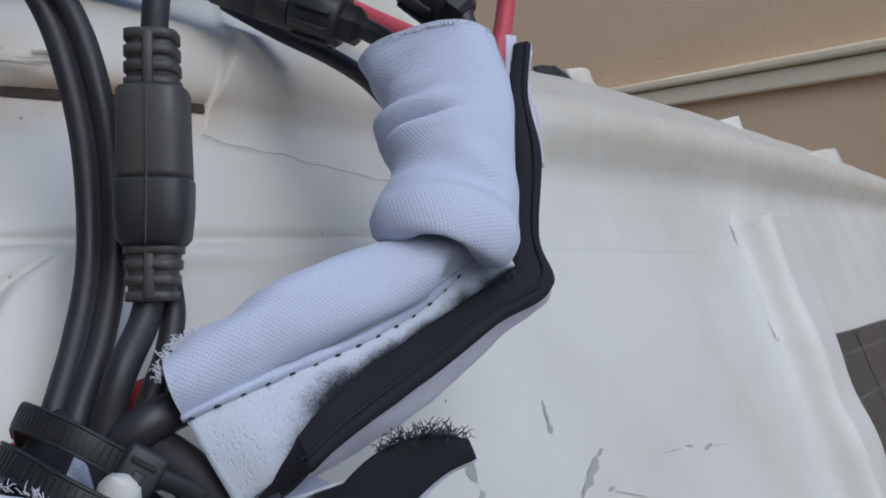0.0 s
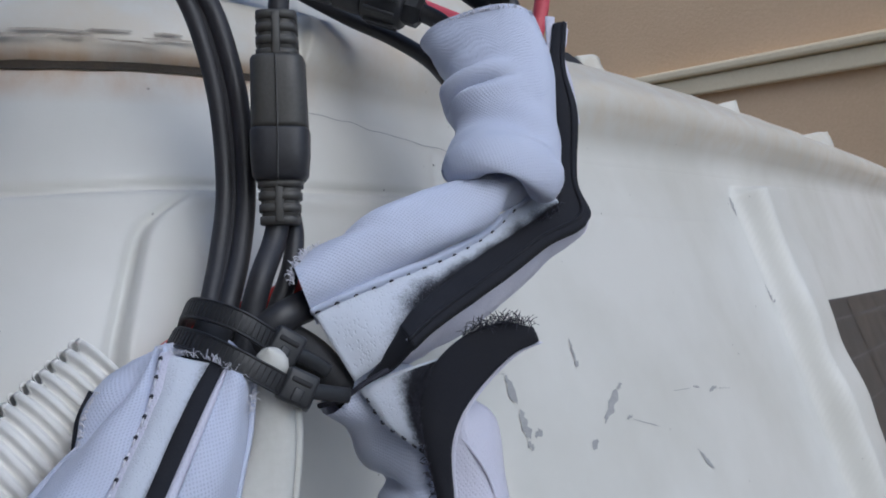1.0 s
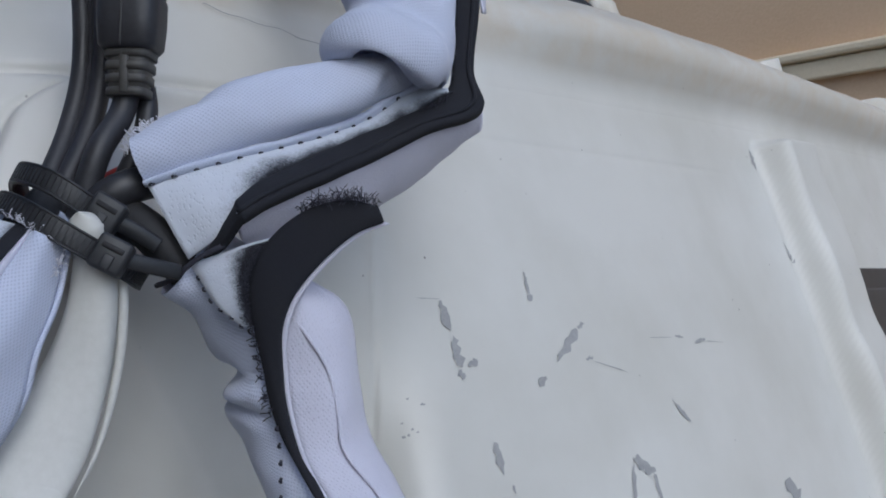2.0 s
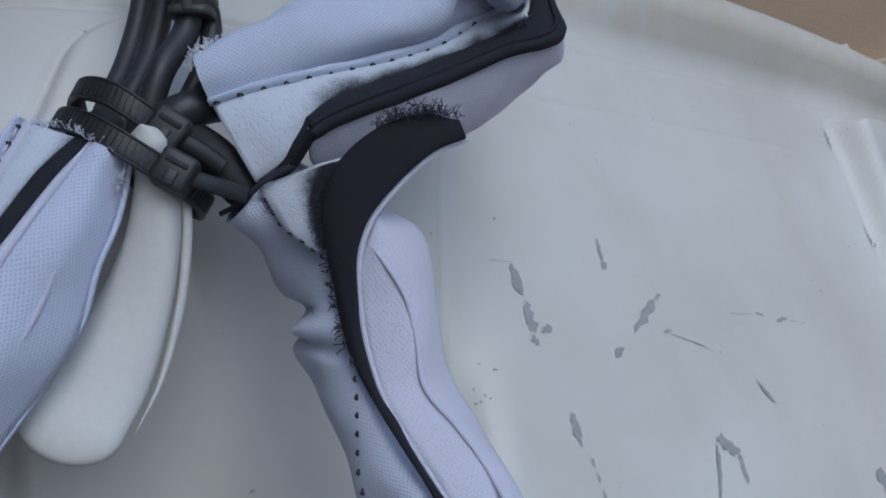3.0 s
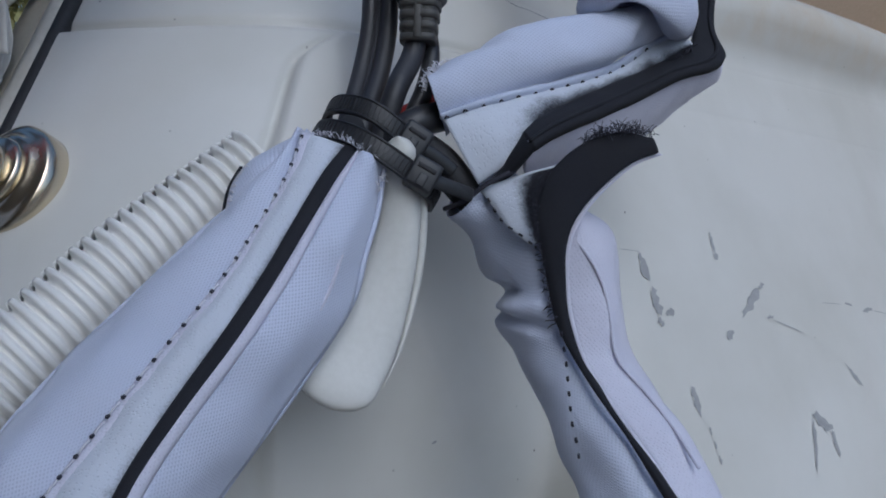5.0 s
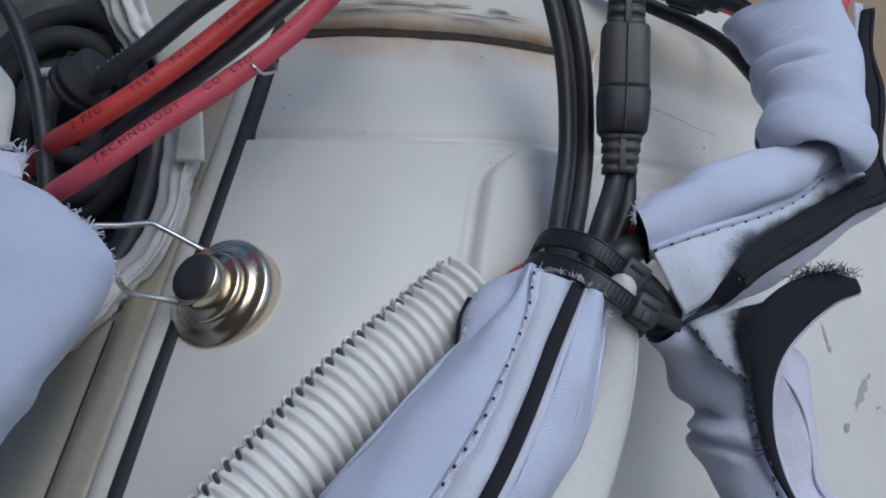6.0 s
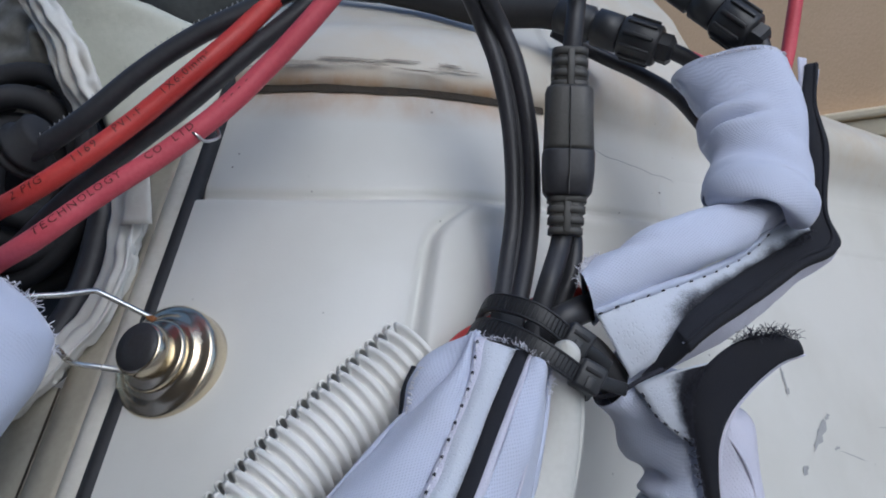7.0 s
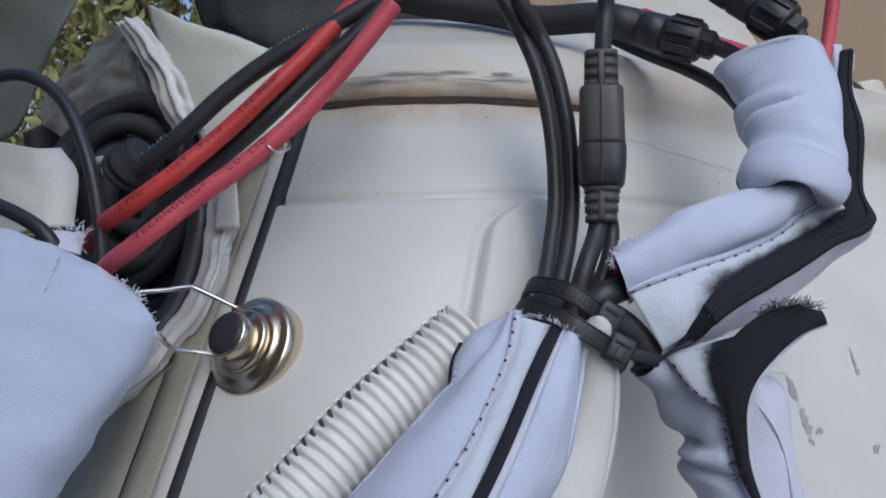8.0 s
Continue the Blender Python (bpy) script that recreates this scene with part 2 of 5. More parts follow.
def spline(points, n):
    """n+1 points at even lengths on a smooth curve through the control points."""
    p = [Vector(q) for q in points]
    if len(p) == 2:
        return [p[0].lerp(p[1], i / n) for i in range(n + 1)]
    p = [2 * p[0] - p[1]] + p + [2 * p[-1] - p[-2]]
    dense = []
    for i in range(1, len(p) - 2):
        a, b, c, d = p[i - 1:i + 3]
        for k in range(16):
            t = k / 16
            dense.append(0.5 * (2 * b + (c - a) * t + (2 * a - 5 * b + 4 * c - d) * t * t + (3 * b - a - 3 * c + d) * t ** 3))
    dense.append(p[-2])
    run = [0.0]
    for a, b in zip(dense, dense[1:]):
        run.append(run[-1] + (b - a).length)
    out, j = [], 0
    for i in range(n + 1):
        s = run[-1] * i / n
        while j < len(run) - 2 and run[j + 1] < s:
            j += 1
        out.append(dense[j].lerp(dense[j + 1], (s - run[j]) / max(run[j + 1] - run[j], 1e-9)))
    return out


def even(points, n):
    """n+1 points on the same curve, spaced by the control points, so that neighbouring rails keep step."""
    p = [Vector(q) for q in points]
    p = [2 * p[0] - p[1]] + p + [2 * p[-1] - p[-2]]
    out = []
    for i in range(n + 1):
        s = min(i / n * (len(p) - 3), len(p) - 3 - 1e-6)
        k, t = int(s) + 1, s - int(s)
        a, b, c, d = p[k - 1:k + 3]
        out.append(0.5 * (2 * b + (c - a) * t + (2 * a - 5 * b + 4 * c - d) * t * t + (3 * b - a - 3 * c + d) * t ** 3))
    return out


def frames_along(path, first=Vector((0, -1, 0.2))):
    """Tangent, side and front at each point, turned as little as possible."""
    out, front = [], first
    for i, p in enumerate(path):
        tan = (path[min(i + 1, len(path) - 1)] - path[max(i - 1, 0)]).normalized()
        front = (front - tan * front.dot(tan)).normalized()
        out.append((tan, tan.cross(front), front))
    return out


def grid_mesh(rows, closed=False, caps=False, bm=None, fixed=False):
    """A skin over rows of points; closed joins each row's end to its start. It carries a map in metres;
    fixed: every row takes the middle row's map, so that bands on it follow its edges."""
    bm = bm or bmesh.new()
    uv = bm.loops.layers.uv.verify()
    made = [[bm.verts.new(p) for p in row] for row in rows]
    m = len(rows[0])
    across = []
    for row in rows:
        run = [0.0]
        for a, b in zip(row, [*row[1:], row[0]]):
            run.append(run[-1] + (b - a).length)
        across.append(run)
    if fixed:
        across = [across[len(rows) // 2]] * len(rows)
    along = [[0.0] * (m + 1)]
    for a, b in zip(rows, rows[1:]):
        step = [(q - p).length for p, q in zip(a, b)]
        step.append(step[0])
        along.append([d + e for d, e in zip(along[-1], step)])
    for i in range(len(rows) - 1):
        for j in range(m if closed else m - 1):
            k = (j + 1) % m
            f = bm.faces.new((made[i][j], made[i][k], made[i + 1][k], made[i + 1][j]))
            for loop, (s, t) in zip(f.loops, ((i, j), (i, j + 1), (i + 1, j + 1), (i + 1, j))):
                loop[uv].uv = (across[s][t], along[s][t])
    if caps:
        bm.faces.new(made[0])
        bm.faces.new(made[-1])
    return bm


def tube(points, radius, n=48, sides=14, squash=1.0, caps=True, bm=None, power=1.0):
    """A round or flattened tube; radius is a number or a function of 0..1 along it."""
    path = spline(points, n)
    rows = []
    for i, (p, (tan, side, front)) in enumerate(zip(path, frames_along(path))):
        r = radius(i / n) if callable(radius) else radius
        row = []
        for k in range(sides):
            a = 2 * math.pi * k / sides
            c, s = math.cos(a), math.sin(a)
            c, s = math.copysign(abs(c) ** power, c), math.copysign(abs(s) ** power, s)
            row.append(p + side * (r * c) + front * (r * s * squash))
        rows.append(row)
    return grid_mesh(rows, True, caps, bm)


def sheet(rails, n=60, m=8, thick=0.0008, bulge=0.0, ripple=0.0, freq=120.0, bm=None, seed=0.0, fixed=False, pleats=(0.0, 0.0)):
    """Cloth laid over rails, with a thickness, an optional swell towards the viewer, wrinkles and pleats (depth, count)."""
    sampled = [even(r, n) for r in rails]
    rows = []
    for i in range(n + 1):
        cross = [s[i] for s in sampled]
        row = even(cross, m) if len(cross) > 2 else [cross[0].lerp(cross[1], k / m) for k in range(m + 1)]
        rows.append(row)
    normals = []
    for i, row in enumerate(rows):
        line = []
        for j in range(m + 1):
            du = rows[min(i + 1, n)][j] - rows[max(i - 1, 0)][j]
            dv = row[min(j + 1, m)] - row[max(j - 1, 0)]
            nn = du.cross(dv)
            nn = nn.normalized() if nn.length > 1e-12 else Vector((0, -1, 0))
            line.append(nn if nn.y < 0 else -nn)
        normals.append(line)
    front, back = [], []
    for i in range(n + 1):
        f, b = [], []
        for j in range(m + 1):
            v = j / m
            p, nn = rows[i][j], normals[i][j]
            q = Vector((p.x * freq, p.y * freq + seed, p.z * freq))
            lift = bulge * math.sin(math.pi * v) + ripple * noise.noise(q)
            if pleats[0]:
                lift += pleats[0] * math.sin(2 * math.pi * pleats[1] * v + 2.2 * noise.noise(Vector((i * 0.09, seed, v * 1.5)))) * (0.6 + 0.8 * noise.noise(Vector((i * 0.06, seed + 4, v * 3))))
            p = p + nn * lift
            f.append(p)
            b.append(p - nn * thick)
        front.append(f)
        back.append(b)
    return grid_mesh([f + b[::-1] for f, b in zip(front, back)], True, True, bm, fixed)


def sleeve(a, b, front, back, n=70, sides=36, folds=None, seed=0.0, wobble=0.0012, bm=None, rise=None):
    """A cloth tube between two edges, swelling towards the viewer by front and away by back."""
    ea, eb = even(a, n), even(b, n)
    rows = []
    for i in range(n + 1):
        c, half = (ea[i] + eb[i]) / 2, (eb[i] - ea[i]) / 2
        w0 = max(2, n // 9)
        tan = (ea[min(i + w0, n)] + eb[min(i + w0, n)] - ea[max(i - w0, 0)] - eb[max(i - w0, 0)]).normalized()
        nn = half.cross(tan).normalized()
        nn = nn if nn.y < 0 else -nn
        row = []
        for k in range(sides):
            ang = 2 * math.pi * k / sides
            s, co = math.sin(ang), math.cos(ang)
            d = front if s > 0 else back
            p = c + half * co + nn * (d * math.copysign(abs(s) ** 0.8, s))
            out = (half.normalized() * co + nn * s).normalized()
            w = wobble * noise.noise(Vector((p.x * 90, p.y * 90 + seed, p.z * 90)))
            if folds:
                w += folds(i / n, co) * smooth01(-0.05, 0.6, s)
            if rise and s > -0.3:
                p = p + tan * rise(i / n, co)
            row.append(p + out * w)
        rows.append(row)
    return grid_mesh(rows, True, False, bm)


def block(size, m=None, bevel=0.0, bm=None):
    bm = bm or bmesh.new()
    made = bmesh.ops.create_cube(bm, size=1.0)["verts"]
    bmesh.ops.scale(bm, vec=size, verts=made)
    if bevel:
        edges = list({e for v in made for e in v.link_edges})
        made = bmesh.ops.bevel(bm, geom=edges, offset=bevel, segments=2, affect="EDGES", profile=0.5)["verts"]
    if m is not None:
        bmesh.ops.transform(bm, matrix=m, verts=list(made))
    return bm


def lathe(profile, m, sides=56):
    """A turned shape from (radius, height) steps, set in the pose m."""
    rows = []
    for r, h in profile:
        rows.append([m @ Vector((r * math.cos(2 * math.pi * k / sides), r * math.sin(2 * math.pi * k / sides), h)) for k in range(sides)])
    return grid_mesh(rows, True, True)


def fuzz(path, count, length, radius, bm=None, seed=1, spread=1.0, outward=None):
    """Loose threads that stand out of an edge."""
    rng = random.Random(seed)
    bm = bm or bmesh.new()
    line = spline(path, 80)
    for _ in range(count):
        p = line[rng.randrange(81)]
        way = (outward or Vector((0, -0.3, 1))).normalized()
        side = Vector((rng.uniform(-1, 1), rng.uniform(-1, 1), rng.uniform(-1, 1)))
        q = p + (way + side * 0.8 * spread).normalized() * length * rng.uniform(0.4, 1)
        r = q + side * length * 0.5 * spread
        tube([p, q, r], radius, 5, 4, bm=bm)
    return bm


def lint(edge, towards, count, reach, radius, seed):
    """Dark fibres that lie on a pale tape beside its black edge, fewer further off."""
    r = random.Random(seed)
    bm = bmesh.new()
    a, b = spline(edge, 100), spline(towards, 100)
    for _ in range(count):
        k = r.randrange(2, 98)
        way = (b[k] - a[k])
        way = way.normalized() * min(reach, way.length * 0.8)
        d = abs(r.gauss(0, 0.45))
        p = a[k] + way * min(d, 1.0) + Vector((0, -0.0016 - 0.0006 * r.random(), 0))
        turn = Vector((r.uniform(-1, 1), r.uniform(-0.3, 0.1), r.uniform(-1, 1))) * 0.0007
        tube([p - turn, p + turn * 0.3 + Vector((0, -0.0002, 0)), p + turn], radius, 3, 3, bm=bm, caps=False)
    return bm


def stitches(path, count, length, radius, lift, bm=None):
    """Short stitches along a seam."""
    bm = bm or bmesh.new()
    line = spline(path, count * 10)
    for k in range(count):
        a, b = line[k * 10 + 2], line[min(k * 10 + 2 + int(10 * length), count * 10)]
        up = Vector((0, -1, 0.1)) * lift
        tube([a + up * 0.2, (a + b) / 2 + up, b + up * 0.2], radius, 4, 5, bm=bm)
    return bm


# ---- the white vehicle body ----
NOSE_X = [-.45, -.30, -.25, -.20, -.178, -.157, -.14, -.12, -.10, -.084, -.06, -.03, -.017, .022, .064, .127, .19, .30, .45, .85]
NOSE_Y = [.36, .225, .192, .170, .163, .158, .157, .160, .167, .177, .205, .250, .270, .318, .366, .443, .53, .69, .92, 1.56]
GRID_X = np.arange(-.45, .851, .005)
SOFT = np.exp(-np.arange(-6, 7) ** 2 / 12.5)
GRID_Y = np.convolve(np.pad(np.interp(GRID_X, NOSE_X, NOSE_Y), 6, mode="reflect", reflect_type="odd"), SOFT / SOFT.sum(), "valid")


def smooth01(a, b, x):
    t = min(max((x - a) / (b - a), 0.0), 1.0)
    return t * t * (3 - 2 * t)


def skin(x, z):
    """The smooth body surface: it leans back as it rises and stands upright lower down."""
    base = float(np.interp(x, GRID_X, GRID_Y)) + 0.65 * (max(z, 0.80) - 0.95)
    # made-up hollow low between the sleeves; its slope darkens the panel like their shade
    drop = max(0.0, 0.962 - z)
    shade_hollow = 0.78 * drop * drop / (drop + 0.018)
    return base + shade_hollow * smooth01(0.020, -0.030, x) * smooth01(-0.150, -0.085, x)


def outward(x, z):
    d = 0.002
    return Vector(((skin(x + d, z) - skin(x - d, z)) / (2 * d), -1, (skin(x, z + d) - skin(x, z - d)) / (2 * d))).normalized()


def on_body(x, z, lift=0.0):
    return Vector((x, skin(x, z), z)) + outward(x, z) * lift


def relief(x, z):
    """Pressed shapes of the panel: the ridge, the arch and the rib."""
    ridge = z + 0.0030 * smooth01(-0.085, -0.15, x)
    lift = 0.0026 * smooth01(1.0062, 1.0028, ridge) * smooth01(0.02, -0.03, x) - 0.0024 * math.exp(-((ridge - 1.0058) / 0.0017) ** 2) * smooth01(0.02, -0.03, x)
    # arch: a shallow raised tongue with a rounded top
    left = -0.0970 + 0.010 * smooth01(0.985, 1.004, z) ** 2
    lift += 0.0042 * smooth01(left - 0.0006, left + 0.0018, x) * smooth01(1.0035, 0.9995, z) * smooth01(-0.02, -0.07, x) - 0.0016 * math.exp(-((x - left + 0.0014) / 0.0011) ** 2) * smooth01(1.003, 0.998, z)
    lift -= 0.0018 * smooth01(-0.089, -0.085, x - 0.30 * (0.995 - z)) * smooth01(1.0, 0.994, z) * smooth01(-0.03, -0.07, x)
    # upright sheet joint beside the nose, and a faint level crease
    lift -= 0.0010 * math.exp(-((x + 0.0165 - 0.058 * (1.02 - z)) / 0.0010) ** 2) * smooth01(1.027, 1.022, z)
    lift -= 0.0005 * math.exp(-((z - 1.001 + 0.04 * x) / 0.0011) ** 2) * smooth01(0.0, 0.02, x) * smooth01(0.16, 0.12, x)
    # upright rib
    mid = 0.210 + 0.33 * max(0.0, 1.012 - z)
    lift += 0.021 * smooth01(mid - 0.033, mid - 0.025, x) * smooth01(mid + 0.016, mid - 0.002, x) * (1 + 0.18 * noise.noise(Vector((x * 14, z * 26, 2)))) * smooth01(1.021, 1.011, z)
    return lift


van = thing("white_vehicle", "white painted steel vehicle body with chipped and rusty paint", "vehicle")


Z_LOW = [0.0, 0.3, 0.6, 0.72, 0.78] + [0.80 + 0.002 * i for i in range(72)] + [0.944 + 0.002 * i for i in range(25)]
Z_TOP = [0.994 + 0.0012 * i for i in range(42)]
seam_x = [-0.176 + 0.0011 * i for i in range(166)] + [0.0095 + 0.004 * i for i in range(39)] + [0.165 + 0.0015 * i for i in range(110)] + [0.330 + 0.006 * i for i in range(84)]


def panel_rows():
    return [[on_body(x, z, relief(x, z)) for x in seam_x] for z in [z for z in Z_LOW if z < 0.993] + Z_TOP]


part("front_panel", grid_mesh(panel_rows()), PAINT, van)


def flange_row(x):
    """Section of the rolled top edge at x: out of the gap, round the bead and back over the top."""
    over = smooth01(-0.0668, -0.0652, x)
    steps = [(1.0445, -0.006), (1.0450, 0.0015), (1.0475, 0.0042), (1.0520, 0.0060), (1.0580, 0.0066), (1.0640, 0.0058), (1.0695, 0.0030), (1.0730, -0.0015)]
    plain = [(1.0225, -0.0004), (1.0300, 0.0005), (1.0365, 0.0010), (1.0425, 0.0034), (1.0485, 0.0080), (1.0565, 0.0108), (1.0665, 0.0078), (1.0745, -0.0005)]
    bead = [(1.0225, -0.0004), (1.0280, 0.0004), (1.0330, 0.0006), (1.0400, 0.0060), (1.0470, 0.0150), (1.0560, 0.0200), (1.0665, 0.0150), (1.0745, 0.0010)]
    far = smooth01(0.0, 0.07, x)
    plain = [(z0 + (z1 - z0) * far, l0 + (l1 - l0) * far) for (z0, l0), (z1, l1) in zip(plain, bead)]
    start = max(1.0243, 1.0347 - 0.19 * (x + 0.066))
    row = []
    for k, ((z0, l0), (z1, l1)) in enumerate(zip(steps, plain)):
        z1 += (start - 1.0225) * max(0.0, 1 - k / 4) if start > 1.0245 else 0.0
        z, lift = z0 + (z1 - z0) * over, l0 + (l1 - l0) * over
        z += 0.0006 * noise.noise(Vector((x * 60, 0, 0)))
        row.append(on_body(x, z, lift))
    last = row[-1]
    for k, (dy, dz) in enumerate(((0.010, 0.005), (0.024, 0.0135), (0.040, 0.021), (0.058, 0.0265), (0.075, 0.026), (0.095, 0.018), (0.11, -0.02), (0.12, -0.15))):
        dz *= 1 + 1.5 * smooth01(-0.078, -0.048, x) * smooth01(0.032, 0.004, x)
        row.append(last + Vector((-dy * 0.35, dy, dz)) + Vector((0, 0, 0.0012 * noise.noise(Vector((x * 25, k * 0.7, 3))))))
    return row


part("rolled_top_edge", grid_mesh([flange_row(-0.176 + 0.002 * i) for i in range(54)] + [flange_row(-0.069 + 0.0004 * i) for i in range(13)] + [flange_row(-0.062 + 0.002 * i) for i in range(23)] + [flange_row(-0.016 + 0.005 * i) for i in range(168)]), PAINT, van, "rounded white top edge with rust and worn paint")
gap_rows = []
for i in range(60):
    x = -0.176 + 0.110 * i / 59
    w = 0.0022 + 0.0010 * noise.noise(Vector((x * 70, 1, 0)))
    gap_rows.append([on_body(x, 1.0445 - w, 0.0006), on_body(x, 1.0452, 0.0009), on_body(x, 1.0462, 0.0012)])
part("edge_gap", grid_mesh(gap_rows), GAP, van, "dark rusty gap under the top edge")
crack_rows = []
for i in range(50):
    x = -0.066 + 0.055 * i / 49
    z = 1.0347 - 0.19 * (x + 0.066) + 0.0010 * noise.noise(Vector((x * 160, 0, 5)))
    w = 0.00012 + 0.00008 * noise.noise(Vector((x * 300, 2, 5)))
    crack_rows.append([on_body(x, z - w, 0.0011), on_body(x, z, 0.00115), on_body(x, z + w, 0.0012)])
part("paint_crack", grid_mesh(crack_rows), PRIMER, van, "thin crack along the overlapping sheet")

# the door side beyond the rubber seal
door_z = [0.0, 0.5, 0.8] + [0.84 + 0.01 * i for i in range(20)]
part("door_strip", grid_mesh([[on_body(-0.1805, z, -0.012), on_body(-0.1807, z, 0.0006), on_body(-0.1815, z, 0.0020), on_body(-0.1850, z, 0.0028), on_body(-0.1885, z, 0.0020), on_body(-0.1895, z, 0.0), on_body(-0.1895, z, -0.01)] for z in door_z]), AGED, van)
part("door_panel", grid_mesh([[on_body(-0.1897, z, -0.008), on_body(-0.1898, z, 0.0006), on_body(-0.1920, z, 0.0010), on_body(-0.1975, z, 0.0010), on_body(-0.2028, z, 0.0010), on_body(-0.2032, z, 0.0004), on_body(-0.2032, z, -0.008)] for z in door_z]), BEIGE, van)
low_z = [z for z in door_z if z < 0.949]
part("door_panel", grid_mesh([[on_body(-0.2040, z, -0.008), on_body(-0.2040, z, 0.0004), on_body(-0.2044, z, 0.0010), on_body(-0.2150, z, 0.0012), on_body(-0.2300, z, 0.0010), on_body(-0.2380, z, 0.0), on_body(-0.2400, z, -0.006), on_body(-0.2400, z, -0.08)] for z in low_z]), BEIGE, van)
part("door_gap", grid_mesh([[on_body(-0.2030, z, 0.0013), on_body(-0.2041, z, 0.0013)] for z in low_z]), GAP, van)
part("rubber_seal", tube([on_body(-0.1782 + 0.0004 * math.sin(z * 40), z, 0.0010) for z in (0.01, 0.6, 0.8, 0.86, 0.9, 0.95, 1.0, 1.035, 1.06)], 0.0030, 80, 10), RUBBER_MATT, van, "black rubber door seal")
back_rows = [[Vector((-0.2400, 0.30, z)), Vector((-0.2, 0.9, z)), Vector((0.2, 1.9, z)), Vector((0.7, 1.9, z)), Vector((0.824, skin(0.824, z), z))] for z in (0.0, 0.7, 1.02)]
part("rear_panel", grid_mesh(back_rows), PAINT, van)

rng = random.Random(14)
for k in range(11):
    x, z = rng.uniform(-0.160, -0.080), rng.gauss(1.0505, 0.0011)
    bm = bmesh.new()
    size = rng.uniform(0.003, 0.012)
    rise = rng.uniform(-0.06, 0.03)
    ring = []
    for a in range(22):
        ang = 2 * math.pi * a / 22
        du = math.cos(ang) * size
        px, pz = x + du, z + du * rise + (math.sin(ang) * 0.00055 + 0.0004 * noise.noise(Vector((du * 900, k * 3.0, 0)))) * rng.uniform(0.5, 1)
        ring.append(bm.verts.new(on_body(px, pz, 0.0067)))
    bm.faces.new(ring)
    part("scuff", bm, SCUFF, van, "dark scuff on the rolled edge")

top_rows = []
for i in range(34):
    x = -0.176 + 0.03 * i
    edge = flange_row(min(x, 0.82))[-3]
    far = 1.9 if x > -0.05 else 0.9 + (x + 0.2) * 6.6
    top_rows.append([edge + (Vector((edge.x + 0.05, max(far, edge.y + 0.05), 1.02)) - edge) * (k / 6) for k in range(7)])
part("top_panel", grid_mesh(top_rows), PAINT, van)

# torn scraps and worn sealant along the top edge
part("sealant_scrap", sheet([[(0.0540, 0.5300, 1.1067), (0.0597, 0.5300, 1.1000), (0.0685, 0.5400, 1.0976)], [(0.0681, 0.5450, 1.1102), (0.0749, 0.5450, 1.1032), (0.0831, 0.5500, 1.0964)]], 14, 8, 0.002, 0.001, 0.003, 60.0), RUBBER_MATT, van, "black scrap of sealant")
part("paint_flake", sheet([[(0.0760, 0.5600, 1.1108), (0.0795, 0.5600, 1.1044), (0.0866, 0.5600, 1.0973)], [(0.0923, 0.5700, 1.1111), (0.0959, 0.5700, 1.1053), (0.1009, 0.5700, 1.0974)]], 12, 8, 0.002, 0.003, 0.004, 60.0), PAINT, van, "lifted white flake")
part("paint_flake", sheet([[(0.2163, 0.7200, 1.0979), (0.2199, 0.7200, 1.0879), (0.2226, 0.7200, 1.0806)], [(0.2366, 0.7300, 1.1027), (0.2421, 0.7300, 1.0907), (0.2494, 0.7300, 1.0796)]], 12, 8, 0.003, 0.002, 0.004, 40.0), PAINT, van, "lifted white flake")
part("sealant_scrap", sheet([[(0.1817, 0.6900, 1.0969), (0.1878, 0.6900, 1.0907)], [(0.1965, 0.7000, 1.0954), (0.2080, 0.7000, 1.0865)]], 10, 6, 0.003, 0.002, 0.003, 60.0), RUBBER_MATT, van, "black scrap of sealant")
part("paint_flake", sheet([[(0.3306, 0.8400, 1.0819), (0.3369, 0.8400, 1.0692)], [(0.3746, 0.8700, 1.0898), (0.3812, 0.8700, 1.0690)]], 12, 8, 0.003, 0.002, 0.006, 40.0), PAINT, van, "lifted white flake")
part("paint_flake", sheet([[(0.1148, 0.6000, 1.0975), (0.1186, 0.6000, 1.0922)], [(0.1438, 0.6300, 1.1003), (0.1478, 0.6300, 1.0923)]], 12, 8, 0.003, 0.001, 0.005, 60.0), PAINT, van, "lifted white flake")

# chipped paint
rng = random.Random(4)


def chip(x, z, length, width, angle, seed):
    r = random.Random(seed)
    pts = []
    for k in range(18):
        a = 2 * math.pi * k / 18
        u = math.cos(a) * length / 2 * r.uniform(0.75, 1.08)
        v = math.sin(a) * width / 2 * r.uniform(0.25, 1.25)
        pts.append((x + u * math.cos(angle) - v * math.sin(angle), z + u * math.sin(angle) + v * math.cos(angle)))
    bm = bmesh.new()
    bm.faces.new([bm.verts.new(on_body(px, pz, relief(px, pz) + 0.00035)) for px, pz in pts])
    part("paint_chip", bm, PRIMER, van, "grey chip in the white paint")


